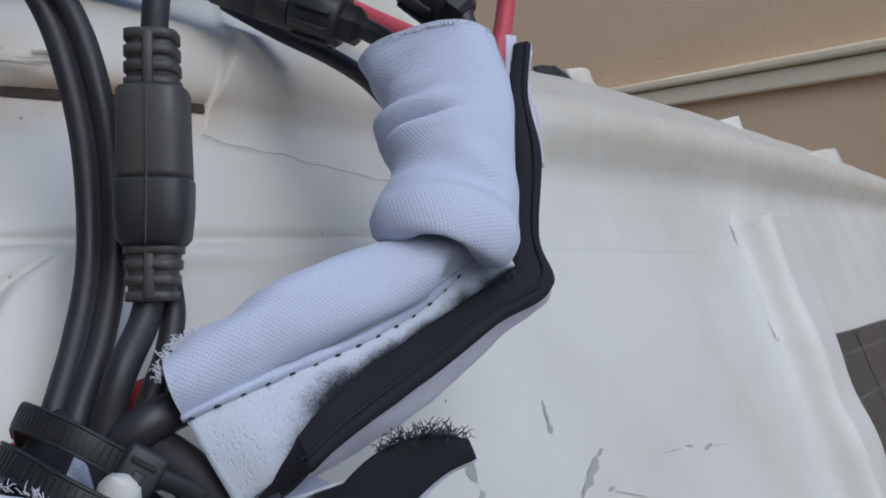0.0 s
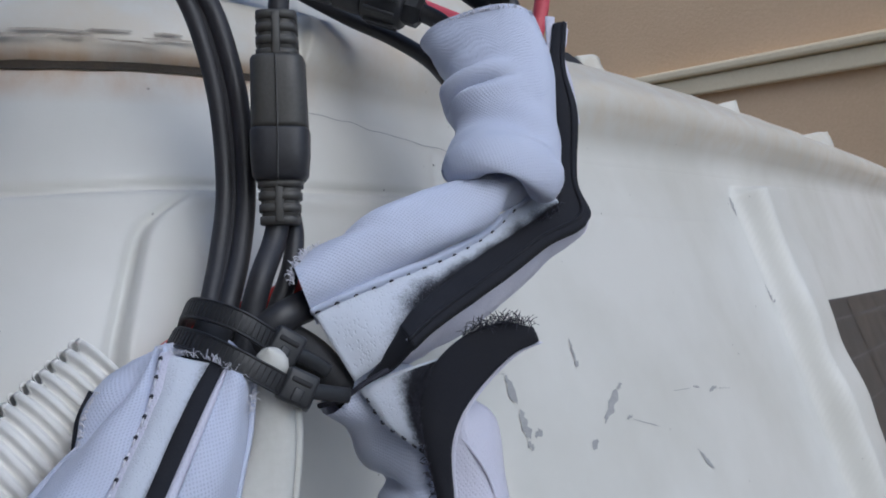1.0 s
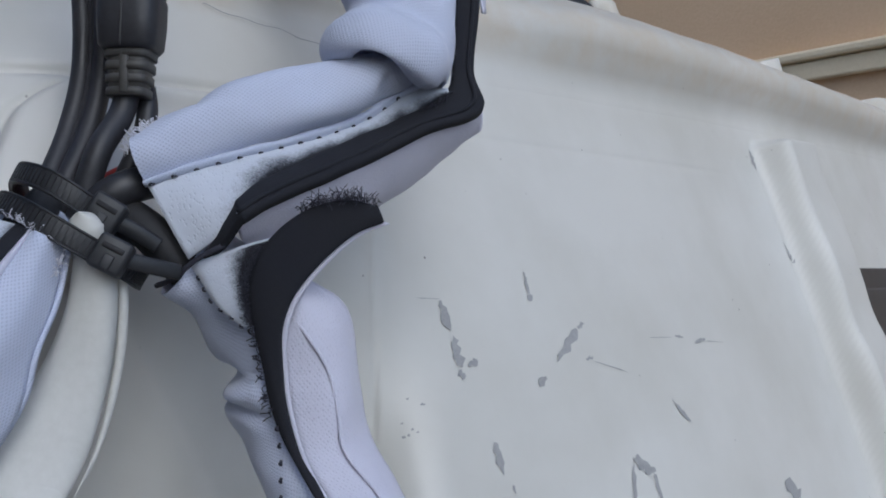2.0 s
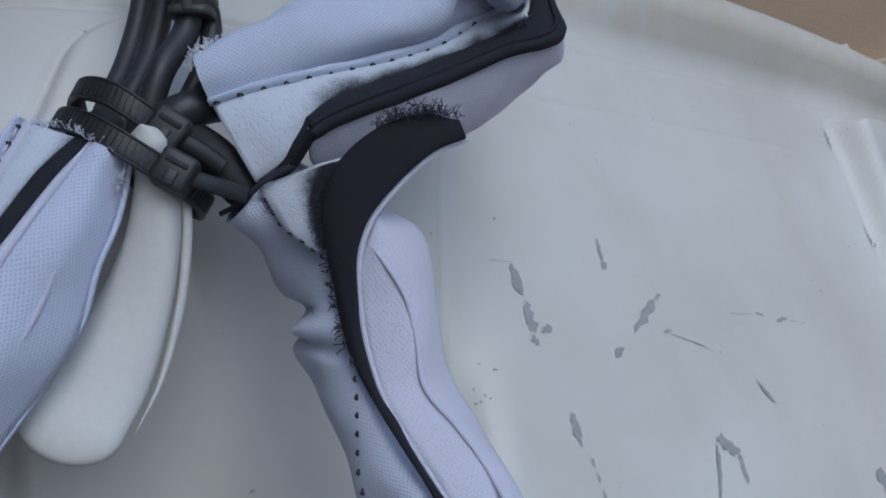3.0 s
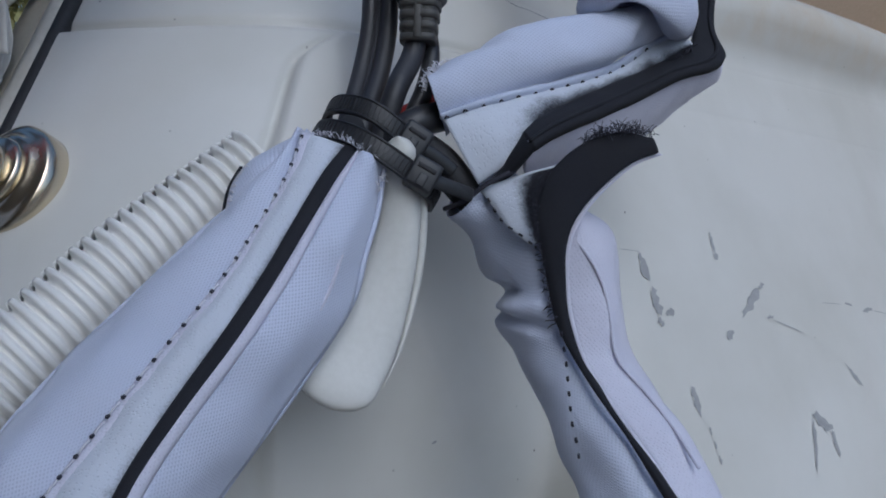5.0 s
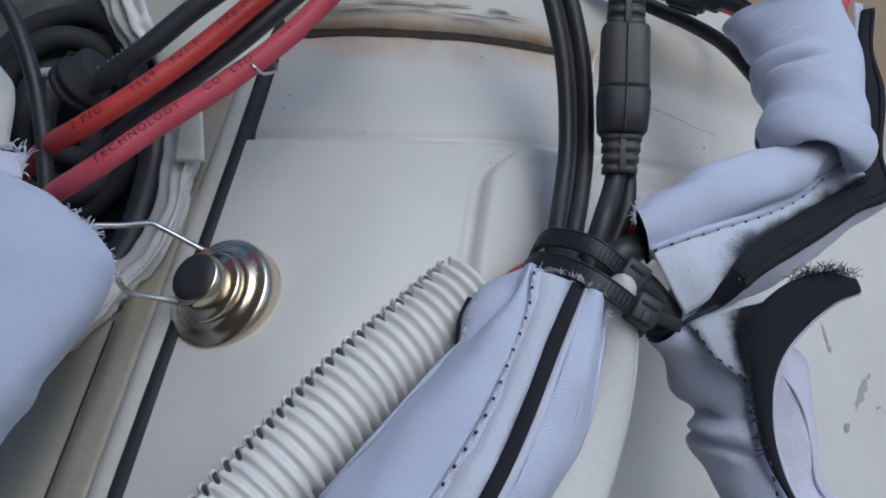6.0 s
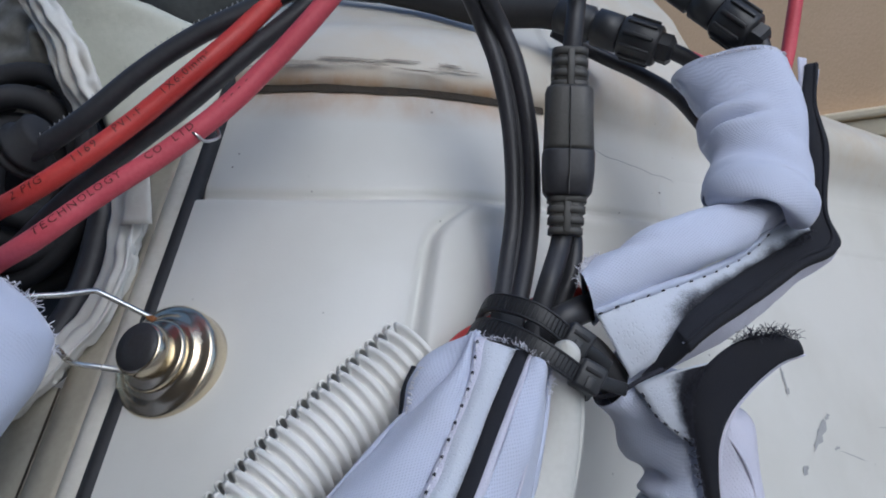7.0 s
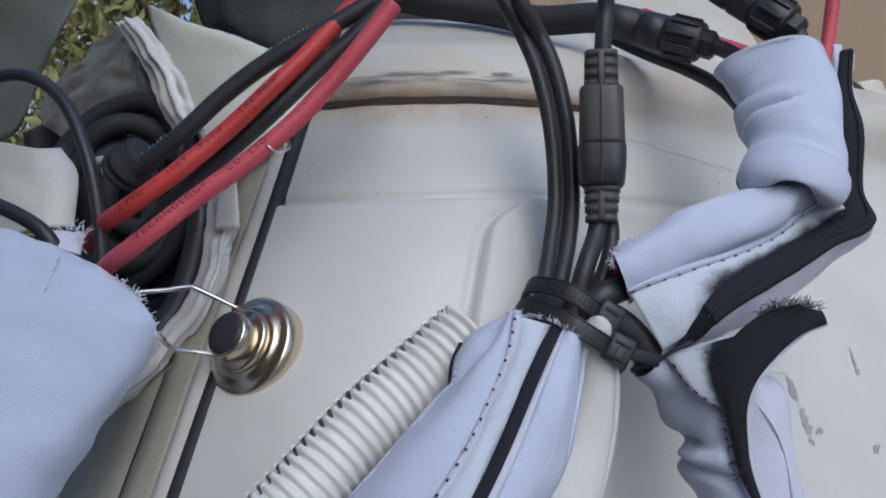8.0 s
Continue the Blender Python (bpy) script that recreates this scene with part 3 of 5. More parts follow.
for n_chip, flaw in enumerate((
        (0.0122, 0.9290, .0120, .0034, -1.15), (0.0172, 0.9160, .0120, .0048, -1.27), (0.0192, 0.9085, .0040, .0026, -.9), (0.0227, 0.9120, .0038, .0034, .5),
        (0.0638, 0.9209, .0034, .0030, .8), (0.0580, 0.9138, .0150, .0052, .92), (0.0483, 0.9019, .0042, .0038, .9),
        (0.0412, 0.9388, .0110, .0016, -1.3), (0.0428, 0.9335, .0036, .0026, -1.2), (0.1241, 0.9077, .0070, .0028, .1),
        (0.0676, 0.9076, .0034, .0020, 0.0), (0.1107, 0.8797, .0144, .0018, -.86), (0.0330, 0.8797, .0135, .0026, -1.25),
        (0.0388, 0.8685, .0036, .0010, -1.25), (0.0405, 0.8637, .0034, .0010, -1.25), (0.0424, 0.8585, .0034, .0010, -1.25),
        (0.0856, 0.8560, .0206, .0022, 1.57), (0.0905, 0.8640, .0130, .0048, -.68), (0.0966, 0.8545, .0125, .0020, -1.25),
        (0.1740, 0.8320, .0150, .0085, -.9), (0.1775, 1.0060, .0130, .0028, -1.3), (0.1985, 0.9470, .0150, .0022, -1.15),
        (0.2385, 0.9464, .0100, .0022, -1.2), (0.1120, 0.9110, .0050, .0016, -.3))):
    chip(*flaw, n_chip)
# scratches
for n_chip, flaw in enumerate(((0.0768, 0.9032, .0190, .0005, -.40), (0.0060, 0.9355, .0090, .0004, -.1), (0.1015, 0.9118, .0130, .0004, -.1), (0.1330, 0.9060, .0120, .0004, -.2))):
    chip(*flaw, 60 + n_chip)
chip(-0.0580, 0.8740, 0.0016, 0.0012, 0.4, 75)
for n_chip in range(9):
    chip(rng.uniform(0.0, 0.008), rng.uniform(0.888, 0.903), 0.0011, 0.0009, 0.3, 80 + n_chip)

# dark panel of cells beyond the rib
def rib_right(z):
    return 0.210 + 0.33 * max(0.0, 1.012 - z) + 0.014


ROWS_Z = (0.9340, 0.9195, 0.8900, 0.8600, 0.8300, 0.8000)


def cell_point(x, z, lift):
    return on_body(x, z - 0.05 * (x - 0.26), lift)


panel_back = part("cell_panel", grid_mesh([[cell_point(rib_right(z) + 0.03 * a, z, 0.0050) for a in range(18)] for z in [0.9342 - 0.011 * b for b in range(14)]]), CELL_LINE, van, "dark panel of large dark cells with pale joints")
for j, (z1, z0) in enumerate(zip(ROWS_Z, ROWS_Z[1:])):
    for i in range(6):
        rows = []
        for b in range(4):
            z = z1 - 0.0008 + (z0 - z1 + 0.0016) * b / 3
            x0 = max(rib_right(z), 0.205 + 0.100 * i + 0.45 * (0.934 - z))
            x1 = max(rib_right(z), 0.3035 + 0.100 * i + 0.45 * (0.934 - z))
            rows.append([cell_point(x0 + (x1 - x0) * a / 6, z, 0.0062) for a in range(7)])
        part("cell", grid_mesh(rows), CELL, panel_back)
part("rod", tube([(0.2849, 0.5450, 0.8436), (0.2775, 0.5300, 0.8244), (0.2721, 0.5200, 0.8019), (0.2676, 0.5100, 0.7696)], 0.0036, 20), RUBBER_MATT, van, "thin black upright rod")

# ---- sleeve over the right-hand cable ----
wrap = thing("cable_sleeve", "white knitted sleeve with black hook tape, bunched round a cable", "sleeve", "fabric cable sleeves")
STITCH = [(-0.0438, 0.1660, 0.9715), (-0.0360, 0.1700, 0.9749), (-0.0253, 0.1770, 0.9789), (-0.0123, 0.1870, 0.9836), (0.0004, 0.1990, 0.9899), (0.0112, 0.2090, 0.9995), (0.0218, 0.2110, 1.0001)]
A_TOP = [(-0.0484, 0.1740, 0.9792), (-0.0458, 0.1780, 0.9846), (-0.0351, 0.1820, 0.9913), (-0.0234, 0.1870, 0.9985), (-0.0121, 0.1950, 1.0037), (0.0002, 0.2040, 1.0078), (0.0128, 0.2130, 1.0092)]
A_SEAM = STITCH[:5] + [(0.0081, 0.2060, 0.9964), (0.0161, 0.2120, 1.0022)]


def along(a, b, t, lift):
    return [Vector(p).lerp(Vector(q), t) + Vector((0, -lift, 0)) for p, q in zip(a, b)]


HEM_TOP = along(A_TOP, A_SEAM, 0.90, 0.0012)


def lower_folds(u, co):
    f = 0.0012 * math.sin(9 * u + 2.5 * co) * smooth01(0.0, 0.3, u)
    return f - 0.0024 * math.exp(-((u - 0.86 + 0.10 * co) / 0.035) ** 2) * smooth01(-0.2, 0.9, co) - 0.0014 * math.exp(-((u - 0.42 - 0.2 * co) / 0.05) ** 2) * smooth01(0.2, -0.9, co)


low = sleeve(A_TOP, HEM_TOP, 0.0078, 0.0105, n=110, sides=44, folds=lower_folds, seed=2.0, wobble=0.0011)


def upper_folds(u, co):
    left = smooth01(0.45, -0.8, co)
    slant = 0.075 * co
    f = -0.0100 * math.exp(-((u - 0.600 - slant) / 0.016) ** 2) * left
    f += 0.0034 * math.exp(-((u - 0.665 - slant) / 0.030) ** 2) * left
    f += 0.0022 * math.exp(-((u - 0.545 - slant) / 0.030) ** 2) * left
    f += 0.0012 * math.exp(-((u - 0.800 - slant) / 0.05) ** 2) * left - 0.0012 * math.exp(-((u - 0.735 - slant) / 0.03) ** 2) * left
    f += 0.0018 * math.exp(-((u - 0.10) / 0.07) ** 2) - 0.0052 * math.exp(-(u / 0.03) ** 2) - 0.0026 * math.exp(-((u - 0.36) / 0.09) ** 2) * left
    return f


def upper_rise(u, co):
    return 0.0165 * (1 - co * co) * math.exp(-u / 0.13)


sleeve(
    [(-0.0097, 0.2070, 1.0067), (-0.0115, 0.2030, 1.0096), (-0.0104, 0.2120, 1.0155), (-0.0079, 0.2190, 1.0221), (-0.0112, 0.2250, 1.0288), (-0.0083, 0.2320, 1.0354), (-0.0124, 0.2410, 1.0433), (-0.0173, 0.2530, 1.0523)],
    [(0.0197, 0.2060, 1.0002), (0.0224, 0.2060, 1.0023), (0.0231, 0.2120, 1.0092), (0.0234, 0.2170, 1.0197), (0.0234, 0.2210, 1.0291), (0.0232, 0.2250, 1.0382), (0.0218, 0.2290, 1.0490), (0.0172, 0.2320, 1.0601)],
    0.013, 0.012, folds=upper_folds, seed=7.0, bm=low, rise=upper_rise, n=120)
part("fabric", low, CLOTH, wrap)
part("hem", sheet([HEM_TOP, along(A_TOP, A_SEAM, 0.97, 0.0022), [Vector(p) + Vector((0, -0.0006, -0.0010)) for p in A_SEAM]], 90, 6, 0.0008, 0.0002, 0.0004, 160.0), CLOTH_FINE, wrap, "flat stitched hem")
TAPE_IN = [(-0.0222, 0.1655, 0.9678), (-0.0185, 0.1700, 0.9722), (-0.0120, 0.1790, 0.9771), (-0.0006, 0.1930, 0.9846), (0.0117, 0.2040, 0.9920), (0.0212, 0.2100, 0.9987), (0.0233, 0.2140, 1.0090), (0.0231, 0.2190, 1.0265), (0.0226, 0.2250, 1.0431), (0.0236, 0.2300, 1.0561)]
TAPE_OUT = [(-0.0196, 0.1630, 0.9644), (-0.0150, 0.1680, 0.9681), (-0.0082, 0.1760, 0.9726), (0.0039, 0.1885, 0.9797), (0.0176, 0.2010, 0.9886), (0.0316, 0.2110, 0.9946), (0.0286, 0.2150, 1.0059), (0.0297, 0.2200, 1.0265), (0.0269, 0.2260, 1.0414), (0.0281, 0.2310, 1.0566)]
FRONT = Vector((0.025, -0.021, 0.939))


def pulled(points, amounts):
    """Points moved towards the front by the given lengths."""
    return [Vector(p) + (FRONT - Vector(p)).normalized() * d for p, d in zip(points, amounts)]


# the tape stands out like a shelf until it turns the corner
TAPE_OUT = pulled(TAPE_OUT, (0.0035, 0.004, 0.0045, 0.0045, 0.0035, 0.001, 0, 0, 0, 0))
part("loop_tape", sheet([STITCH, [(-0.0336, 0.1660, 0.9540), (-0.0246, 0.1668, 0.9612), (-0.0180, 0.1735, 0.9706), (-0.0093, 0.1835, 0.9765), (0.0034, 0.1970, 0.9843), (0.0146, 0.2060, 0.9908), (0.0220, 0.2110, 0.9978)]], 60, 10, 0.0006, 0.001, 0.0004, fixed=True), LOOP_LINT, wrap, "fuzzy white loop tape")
part("hook_tape", sheet([TAPE_IN, TAPE_OUT], 90, 8, 0.0022, 0.0008, 0.0003), HOOK, wrap, "black hook tape")
FOLD = [TAPE_IN[0], (-0.0232, 0.1658, 0.9655), (-0.0252, 0.1661, 0.9622), (-0.0272, 0.1663, 0.9590), (-0.0305, 0.1663, 0.9552)]
FOLD_OUT = [TAPE_OUT[0], (-0.0210, 0.1612, 0.9612), (-0.0238, 0.1632, 0.9582), (-0.0266, 0.1648, 0.9560), (-0.0303, 0.1660, 0.9543)]
part("folded_end", sheet([FOLD, FOLD_OUT], 30, 6, 0.0014, 0.0003, 0.0003), HOOK, wrap, "black folded end of the tape")
part("hook_tape_edge", tube([Vector(a).lerp(Vector(b), 0.72) + Vector((0, -0.0010, 0)) for a, b in zip(TAPE_IN, TAPE_OUT)], 0.0006, 90, 6), HOOK, wrap)
part("lining", sheet([
    pulled([(-0.0208, 0.1640, 0.9650), (-0.0152, 0.1690, 0.9677), (-0.0080, 0.1770, 0.9718), (0.0047, 0.1900, 0.9786), (0.0177, 0.2030, 0.9876), (0.0314, 0.2130, 0.9938)], (0.003, 0.0035, 0.004, 0.004, 0.003, 0.0005)),
    [(-0.0225, 0.1700, 0.9590), (-0.0149, 0.1800, 0.9612), (-0.0050, 0.1900, 0.9660), (0.0070, 0.2020, 0.9735), (0.0190, 0.2130, 0.9830), (0.0300, 0.2180, 0.9905)],
    [(-0.0215, 0.1860, 0.9555), (-0.0120, 0.1970, 0.9592), (-0.0010, 0.2070, 0.9650), (0.0100, 0.2170, 0.9730), (0.0204, 0.2240, 0.9825), (0.0290, 0.2240, 0.9895)]], 60, 12, 0.0007, 0.001, 0.0008), CLOTH_PLAIN, wrap)
part("lining", sheet([
    [(0.0215, 0.2310, 1.0589), (0.0216, 0.2270, 1.0435), (0.0221, 0.2210, 1.0268), (0.0225, 0.2160, 1.0091), (0.0226, 0.2130, 1.0013)],
    [(0.0244, 0.2320, 1.0587), (0.0238, 0.2280, 1.0436), (0.0243, 0.2220, 1.0269), (0.0243, 0.2170, 1.0092), (0.0234, 0.2140, 1.0014)]], 40, 4, 0.0007, 0.0, 0.0004), CLOTH_PLAIN, wrap)
part("lining", sheet([
    [(0.0283, 0.2330, 1.0571), (0.0274, 0.2310, 1.0513), (0.0269, 0.2300, 1.0457), (0.0285, 0.2270, 1.0363), (0.0306, 0.2230, 1.0234)],
    [(0.0288, 0.2360, 1.0560), (0.0266, 0.2360, 1.0531), (0.0279, 0.2350, 1.0458), (0.0299, 0.2320, 1.0371), (0.0312, 0.2260, 1.0238)]], 30, 4, 0.0007), CLOTH_PLAIN, wrap)
part("stitching", stitches(STITCH[:6], 14, 0.55, 0.00024, 0.0016), THREAD_WHITE, wrap)
part("stitching", stitches([Vector(p) + Vector((0, -0.0004, -0.0008)) for p in STITCH[:6]], 14, 0.2, 0.0003, 0.0016), THREAD, wrap, "dark needle holes")
part("frayed_edge", fuzz([(-0.0480, 0.1650, 0.9780), (-0.0480, 0.1670, 0.9815), (-0.0466, 0.1700, 0.9842), (-0.0440, 0.1735, 0.9858), (-0.0417, 0.1750, 0.9868)], 90, 0.0024, 0.00012, seed=3, spread=0.6, outward=Vector((-0.7, -0.2, 0.6))), THREAD_WHITE, wrap)
part("frayed_edge", fuzz([(-0.0173, 0.2530, 1.0523), (-0.0150, 0.2405, 1.0552), (-0.0050, 0.2315, 1.0586), (0.0080, 0.2265, 1.0602), (0.0172, 0.2310, 1.0590)], 260, 0.0015, 0.00010, seed=5, spread=0.7), THREAD_WHITE, wrap)
part("tape_fuzz", fuzz([(0.0229, 0.2110, 0.9990), (0.0207, 0.2080, 0.9951), (0.0152, 0.2050, 0.9926)], 40, 0.002, 0.00012, seed=8), THREAD, wrap)

# ---- sleeve hanging down beside the chipped panel ----
hang = thing("cable_sleeve", "white knitted sleeve hanging open with a black curved hook flap", "sleeve", "fabric cable sleeves")


def hang_folds(u, co):
    return -0.004 * math.exp(-((u - 0.325 - 0.024 * co) / 0.024) ** 2) * smooth01(1.0, -0.4, co) + 0.0022 * math.exp(-((u - 0.38) / 0.04) ** 2) - 0.003 * math.exp(-((u - 0.43 - 0.032 * co) / 0.02) ** 2)


part("fabric", sleeve(
    [(-0.0433, 0.1750, 0.9476), (-0.0365, 0.1830, 0.9414), (-0.0345, 0.1860, 0.9318), (-0.0267, 0.1850, 0.9243), (-0.0280, 0.1840, 0.9169), (-0.0223, 0.1810, 0.9100), (-0.0159, 0.1760, 0.8959), (-0.0074, 0.1700, 0.8822), (-0.0009, 0.1640, 0.8687), (0.0071, 0.1560, 0.8524)],
    [(-0.0338, 0.1680, 0.9526), (-0.0204, 0.1670, 0.9464), (-0.0159, 0.1670, 0.9380), (-0.0141, 0.1670, 0.9280), (-0.0120, 0.1660, 0.9194), (-0.0065, 0.1640, 0.9100), (0.0009, 0.1600, 0.8991), (0.0091, 0.1540, 0.8880), (0.0168, 0.1480, 0.8761), (0.0264, 0.1400, 0.8621)],
    0.006, 0.016, n=86, folds=hang_folds, seed=11.0, wobble=0.0016), CLOTH, hang)
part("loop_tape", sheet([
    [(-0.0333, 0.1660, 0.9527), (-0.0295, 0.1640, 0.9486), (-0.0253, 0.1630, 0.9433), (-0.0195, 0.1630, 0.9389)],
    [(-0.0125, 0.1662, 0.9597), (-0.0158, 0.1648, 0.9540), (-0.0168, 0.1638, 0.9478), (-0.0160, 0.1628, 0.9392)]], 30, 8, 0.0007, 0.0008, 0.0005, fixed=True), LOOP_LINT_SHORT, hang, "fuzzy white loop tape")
FLAP_OUT = [(0.0108, 0.1680, 0.9667), (0.0027, 0.1670, 0.9681), (-0.0068, 0.1650, 0.9648), (-0.0143, 0.1630, 0.9577), (-0.0176, 0.1620, 0.9490), (-0.0165, 0.1620, 0.9392), (-0.0142, 0.1620, 0.9283), (-0.0112, 0.1610, 0.9181), (-0.0039, 0.1580, 0.9063), (0.0077, 0.1520, 0.8919), (0.0178, 0.1460, 0.8780), (0.0293, 0.1380, 0.8634)]
FLAP_IN = [(0.0122, 0.1680, 0.9631), (0.0054, 0.1660, 0.9601), (-0.0021, 0.1640, 0.9532), (-0.0077, 0.1620, 0.9455), (-0.0100, 0.1610, 0.9370), (-0.0095, 0.1610, 0.9261), (-0.0074, 0.1600, 0.9172), (-0.0036, 0.1580, 0.9087), (0.0032, 0.1550, 0.8996), (0.0121, 0.1500, 0.8891), (0.0215, 0.1450, 0.8777), (0.0328, 0.1370, 0.8642)]
part("hook_flap", sheet([FLAP_OUT, FLAP_IN], 90, 10, 0.0020, 0.0006, 0.0004), HOOK, hang, "black crescent of hook tape")
part("flap_binding", sheet([[Vector(p) + Vector((0, 0.0012, 0)) for p in FLAP_IN], [Vector(p) + Vector((0.0011, 0.0014, -0.0004)) for p in FLAP_IN]], 80, 2, 0.0006), CLOTH_PLAIN, hang)
part("lining", sheet([
    [(-0.0084, 0.1660, 0.9450), (-0.0103, 0.1650, 0.9369), (-0.0097, 0.1650, 0.9258), (-0.0074, 0.1640, 0.9161), (-0.0031, 0.1620, 0.9069), (0.0042, 0.1590, 0.8977), (0.0125, 0.1540, 0.8880), (0.0222, 0.1490, 0.8761), (0.0339, 0.1410, 0.8623)],
    [(-0.0079, 0.1680, 0.9463), (-0.0046, 0.1680, 0.9383), (-0.0007, 0.1700, 0.9283), (0.0008, 0.1700, 0.9183), (0.0030, 0.1690, 0.9098), (0.0107, 0.1670, 0.9013), (0.0175, 0.1630, 0.8933), (0.0285, 0.1540, 0.8750), (0.0406, 0.1450, 0.8612)],
    [(-0.0070, 0.1760, 0.9496), (0.0005, 0.1770, 0.9446), (0.0037, 0.1790, 0.9358), (0.0043, 0.1800, 0.9227), (0.0077, 0.1790, 0.9112), (0.0145, 0.1760, 0.8998), (0.0219, 0.1710, 0.8901), (0.0330, 0.1620, 0.8726), (0.0458, 0.1520, 0.8585)]], 70, 14, 0.0008, 0.002, 0.0016, 70.0), CLOTH_PLAIN, hang)
part("lining_seam", tube([(-0.0087, 0.1655, 0.9413), (-0.0042, 0.1650, 0.9359), (-0.0004, 0.1670, 0.9285), (0.0019, 0.1670, 0.9187), (0.0038, 0.1660, 0.9103), (0.0113, 0.1640, 0.9023), (0.0180, 0.1600, 0.8949), (0.0238, 0.1550, 0.8868)], 0.0005, 60, 6), CLOTH_PLAIN, hang)
part("stitching", stitches([(-0.0104, 0.1600, 0.9177), (-0.0088, 0.1580, 0.9108), (-0.0075, 0.1540, 0.9033), (-0.0062, 0.1500, 0.8962), (-0.0049, 0.1490, 0.8919), (-0.0038, 0.1460, 0.8872)], 9, 0.2, 0.0004, 0.0012), THREAD, hang, "dark needle holes")
part("stitching", stitches([(-0.0308, 0.1640, 0.9507), (-0.0264, 0.1620, 0.9445), (-0.0211, 0.1610, 0.9409), (-0.0171, 0.1600, 0.9380)], 6, 0.3, 0.0003, 0.001), THREAD, hang)
part("tape_fuzz", fuzz([(-0.0068, 0.1650, 0.9650), (0.0004, 0.1660, 0.9674), (0.0064, 0.1670, 0.9678), (0.0106, 0.1680, 0.9667)], 150, 0.0028, 0.00008, seed=12, spread=1.2), THREAD, hang, "curling black threads")
part("tape_fuzz", fuzz([(-0.0175, 0.1610, 0.9501), (-0.0165, 0.1610, 0.9404), (-0.0142, 0.1610, 0.9296), (-0.0116, 0.1600, 0.9188)], 70, 0.0018, 0.00012, seed=13, outward=Vector((-1, -0.6, 0))), THREAD, hang)
part("tape_fuzz", lint(FLAP_OUT[3:6], [(-0.0320, 0.1660, 0.9527), (-0.0266, 0.1630, 0.9451), (-0.0208, 0.1630, 0.9397)], 700, 0.0022, 0.000032, 52), THREAD, hang, "black lint on the pale tape")
part("dark_edge", tube([(-0.0432, 0.1700, 0.9474), (-0.0371, 0.1660, 0.9495), (-0.0315, 0.1640, 0.9536), (-0.0271, 0.1640, 0.9561), (-0.0239, 0.1650, 0.9577)], 0.0007, 30, 6), THREAD, hang)

# ---- sleeve running down towards the viewer ----
long = thing("cable_sleeve", "long white knitted sleeve with stitched tape and a black edge", "sleeve", "fabric cable sleeves")
L0 = [(-0.0760, 0.1500, 0.9656), (-0.0814, 0.1420, 0.9534), (-0.0938, 0.1350, 0.9418), (-0.1053, 0.1250, 0.9268), (-0.1158, 0.1150, 0.9125), (-0.1245, 0.1050, 0.8982), (-0.1328, 0.0950, 0.8811), (-0.1394, 0.0850, 0.8684)]
L1 = [(-0.0742, 0.1450, 0.9645), (-0.0746, 0.1370, 0.9545), (-0.0776, 0.1290, 0.9432), (-0.0814, 0.1190, 0.9309), (-0.0875, 0.1100, 0.9189), (-0.0943, 0.1010, 0.9064), (-0.1048, 0.0880, 0.8865), (-0.1114, 0.0800, 0.8745)]
L2 = [(-0.0640, 0.1460, 0.9618), (-0.0666, 0.1380, 0.9546), (-0.0700, 0.1300, 0.9439), (-0.0738, 0.1200, 0.9308), (-0.0785, 0.1100, 0.9182), (-0.0857, 0.1000, 0.9029), (-0.0902, 0.0910, 0.8903), (-0.0923, 0.0820, 0.8760)]
L3 = [(-0.0606, 0.1460, 0.9610), (-0.0630, 0.1380, 0.9532), (-0.0662, 0.1300, 0.9430), (-0.0700, 0.1200, 0.9303), (-0.0748, 0.1100, 0.9174), (-0.0818, 0.1000, 0.9032), (-0.0868, 0.0910, 0.8906), (-0.0886, 0.0820, 0.8764)]
L4 = [(-0.0553, 0.1520, 0.9579), (-0.0553, 0.1470, 0.9451), (-0.0562, 0.1410, 0.9353), (-0.0580, 0.1390, 0.9249), (-0.0635, 0.1350, 0.9133), (-0.0706, 0.1290, 0.9000), (-0.0794, 0.1210, 0.8848), (-0.0885, 0.1100, 0.8668)]
part("fabric", sheet([L0, [(Vector(a) + Vector(b)) / 2 + Vector((0, -0.004, 0.001)) for a, b in zip(L0, L1)], L1], 80, 14, 0.0009, 0.001, 0.0014, 80.0, seed=3), CLOTH, long)
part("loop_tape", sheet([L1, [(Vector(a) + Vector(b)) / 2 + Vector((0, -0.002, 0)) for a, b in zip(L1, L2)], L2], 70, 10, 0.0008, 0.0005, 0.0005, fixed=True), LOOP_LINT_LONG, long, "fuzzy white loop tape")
part("seam_fold", tube([Vector(p) + Vector((0.0012, -0.0006, 0)) for p in L1], 0.0016, 70, 8, 0.4), CLOTH_PLAIN, long)
part("hook_tape", sheet([L2, L3], 70, 4, 0.0025, 0.0006, 0.0002), HOOK, long, "black hook tape edge")
L3B = [Vector(a).lerp(Vector(b), 0.16) + Vector((0, -0.0012, 0)) for a, b in zip(L3, L4)]
L34 = [Vector(a).lerp(Vector(b), 0.62) + Vector((0, -0.004, 0)) for a, b in zip(L3, L4)]
part("binding", sheet([L3, L3B], 70, 4, 0.0009, 0.0008), CLOTH_PLAIN, long)
part("side_panel", sheet([L3B, L34, L4], 80, 14, 0.0009, 0.001, 0.0014, 80.0, seed=9), CLOTH, long)
part("side_seam", tube([Vector(a).lerp(Vector(b), 0.72) + Vector((0, -0.0048, 0)) for a, b in zip(L3, L4)], 0.0005, 60, 6), CLOTH_PLAIN, long)
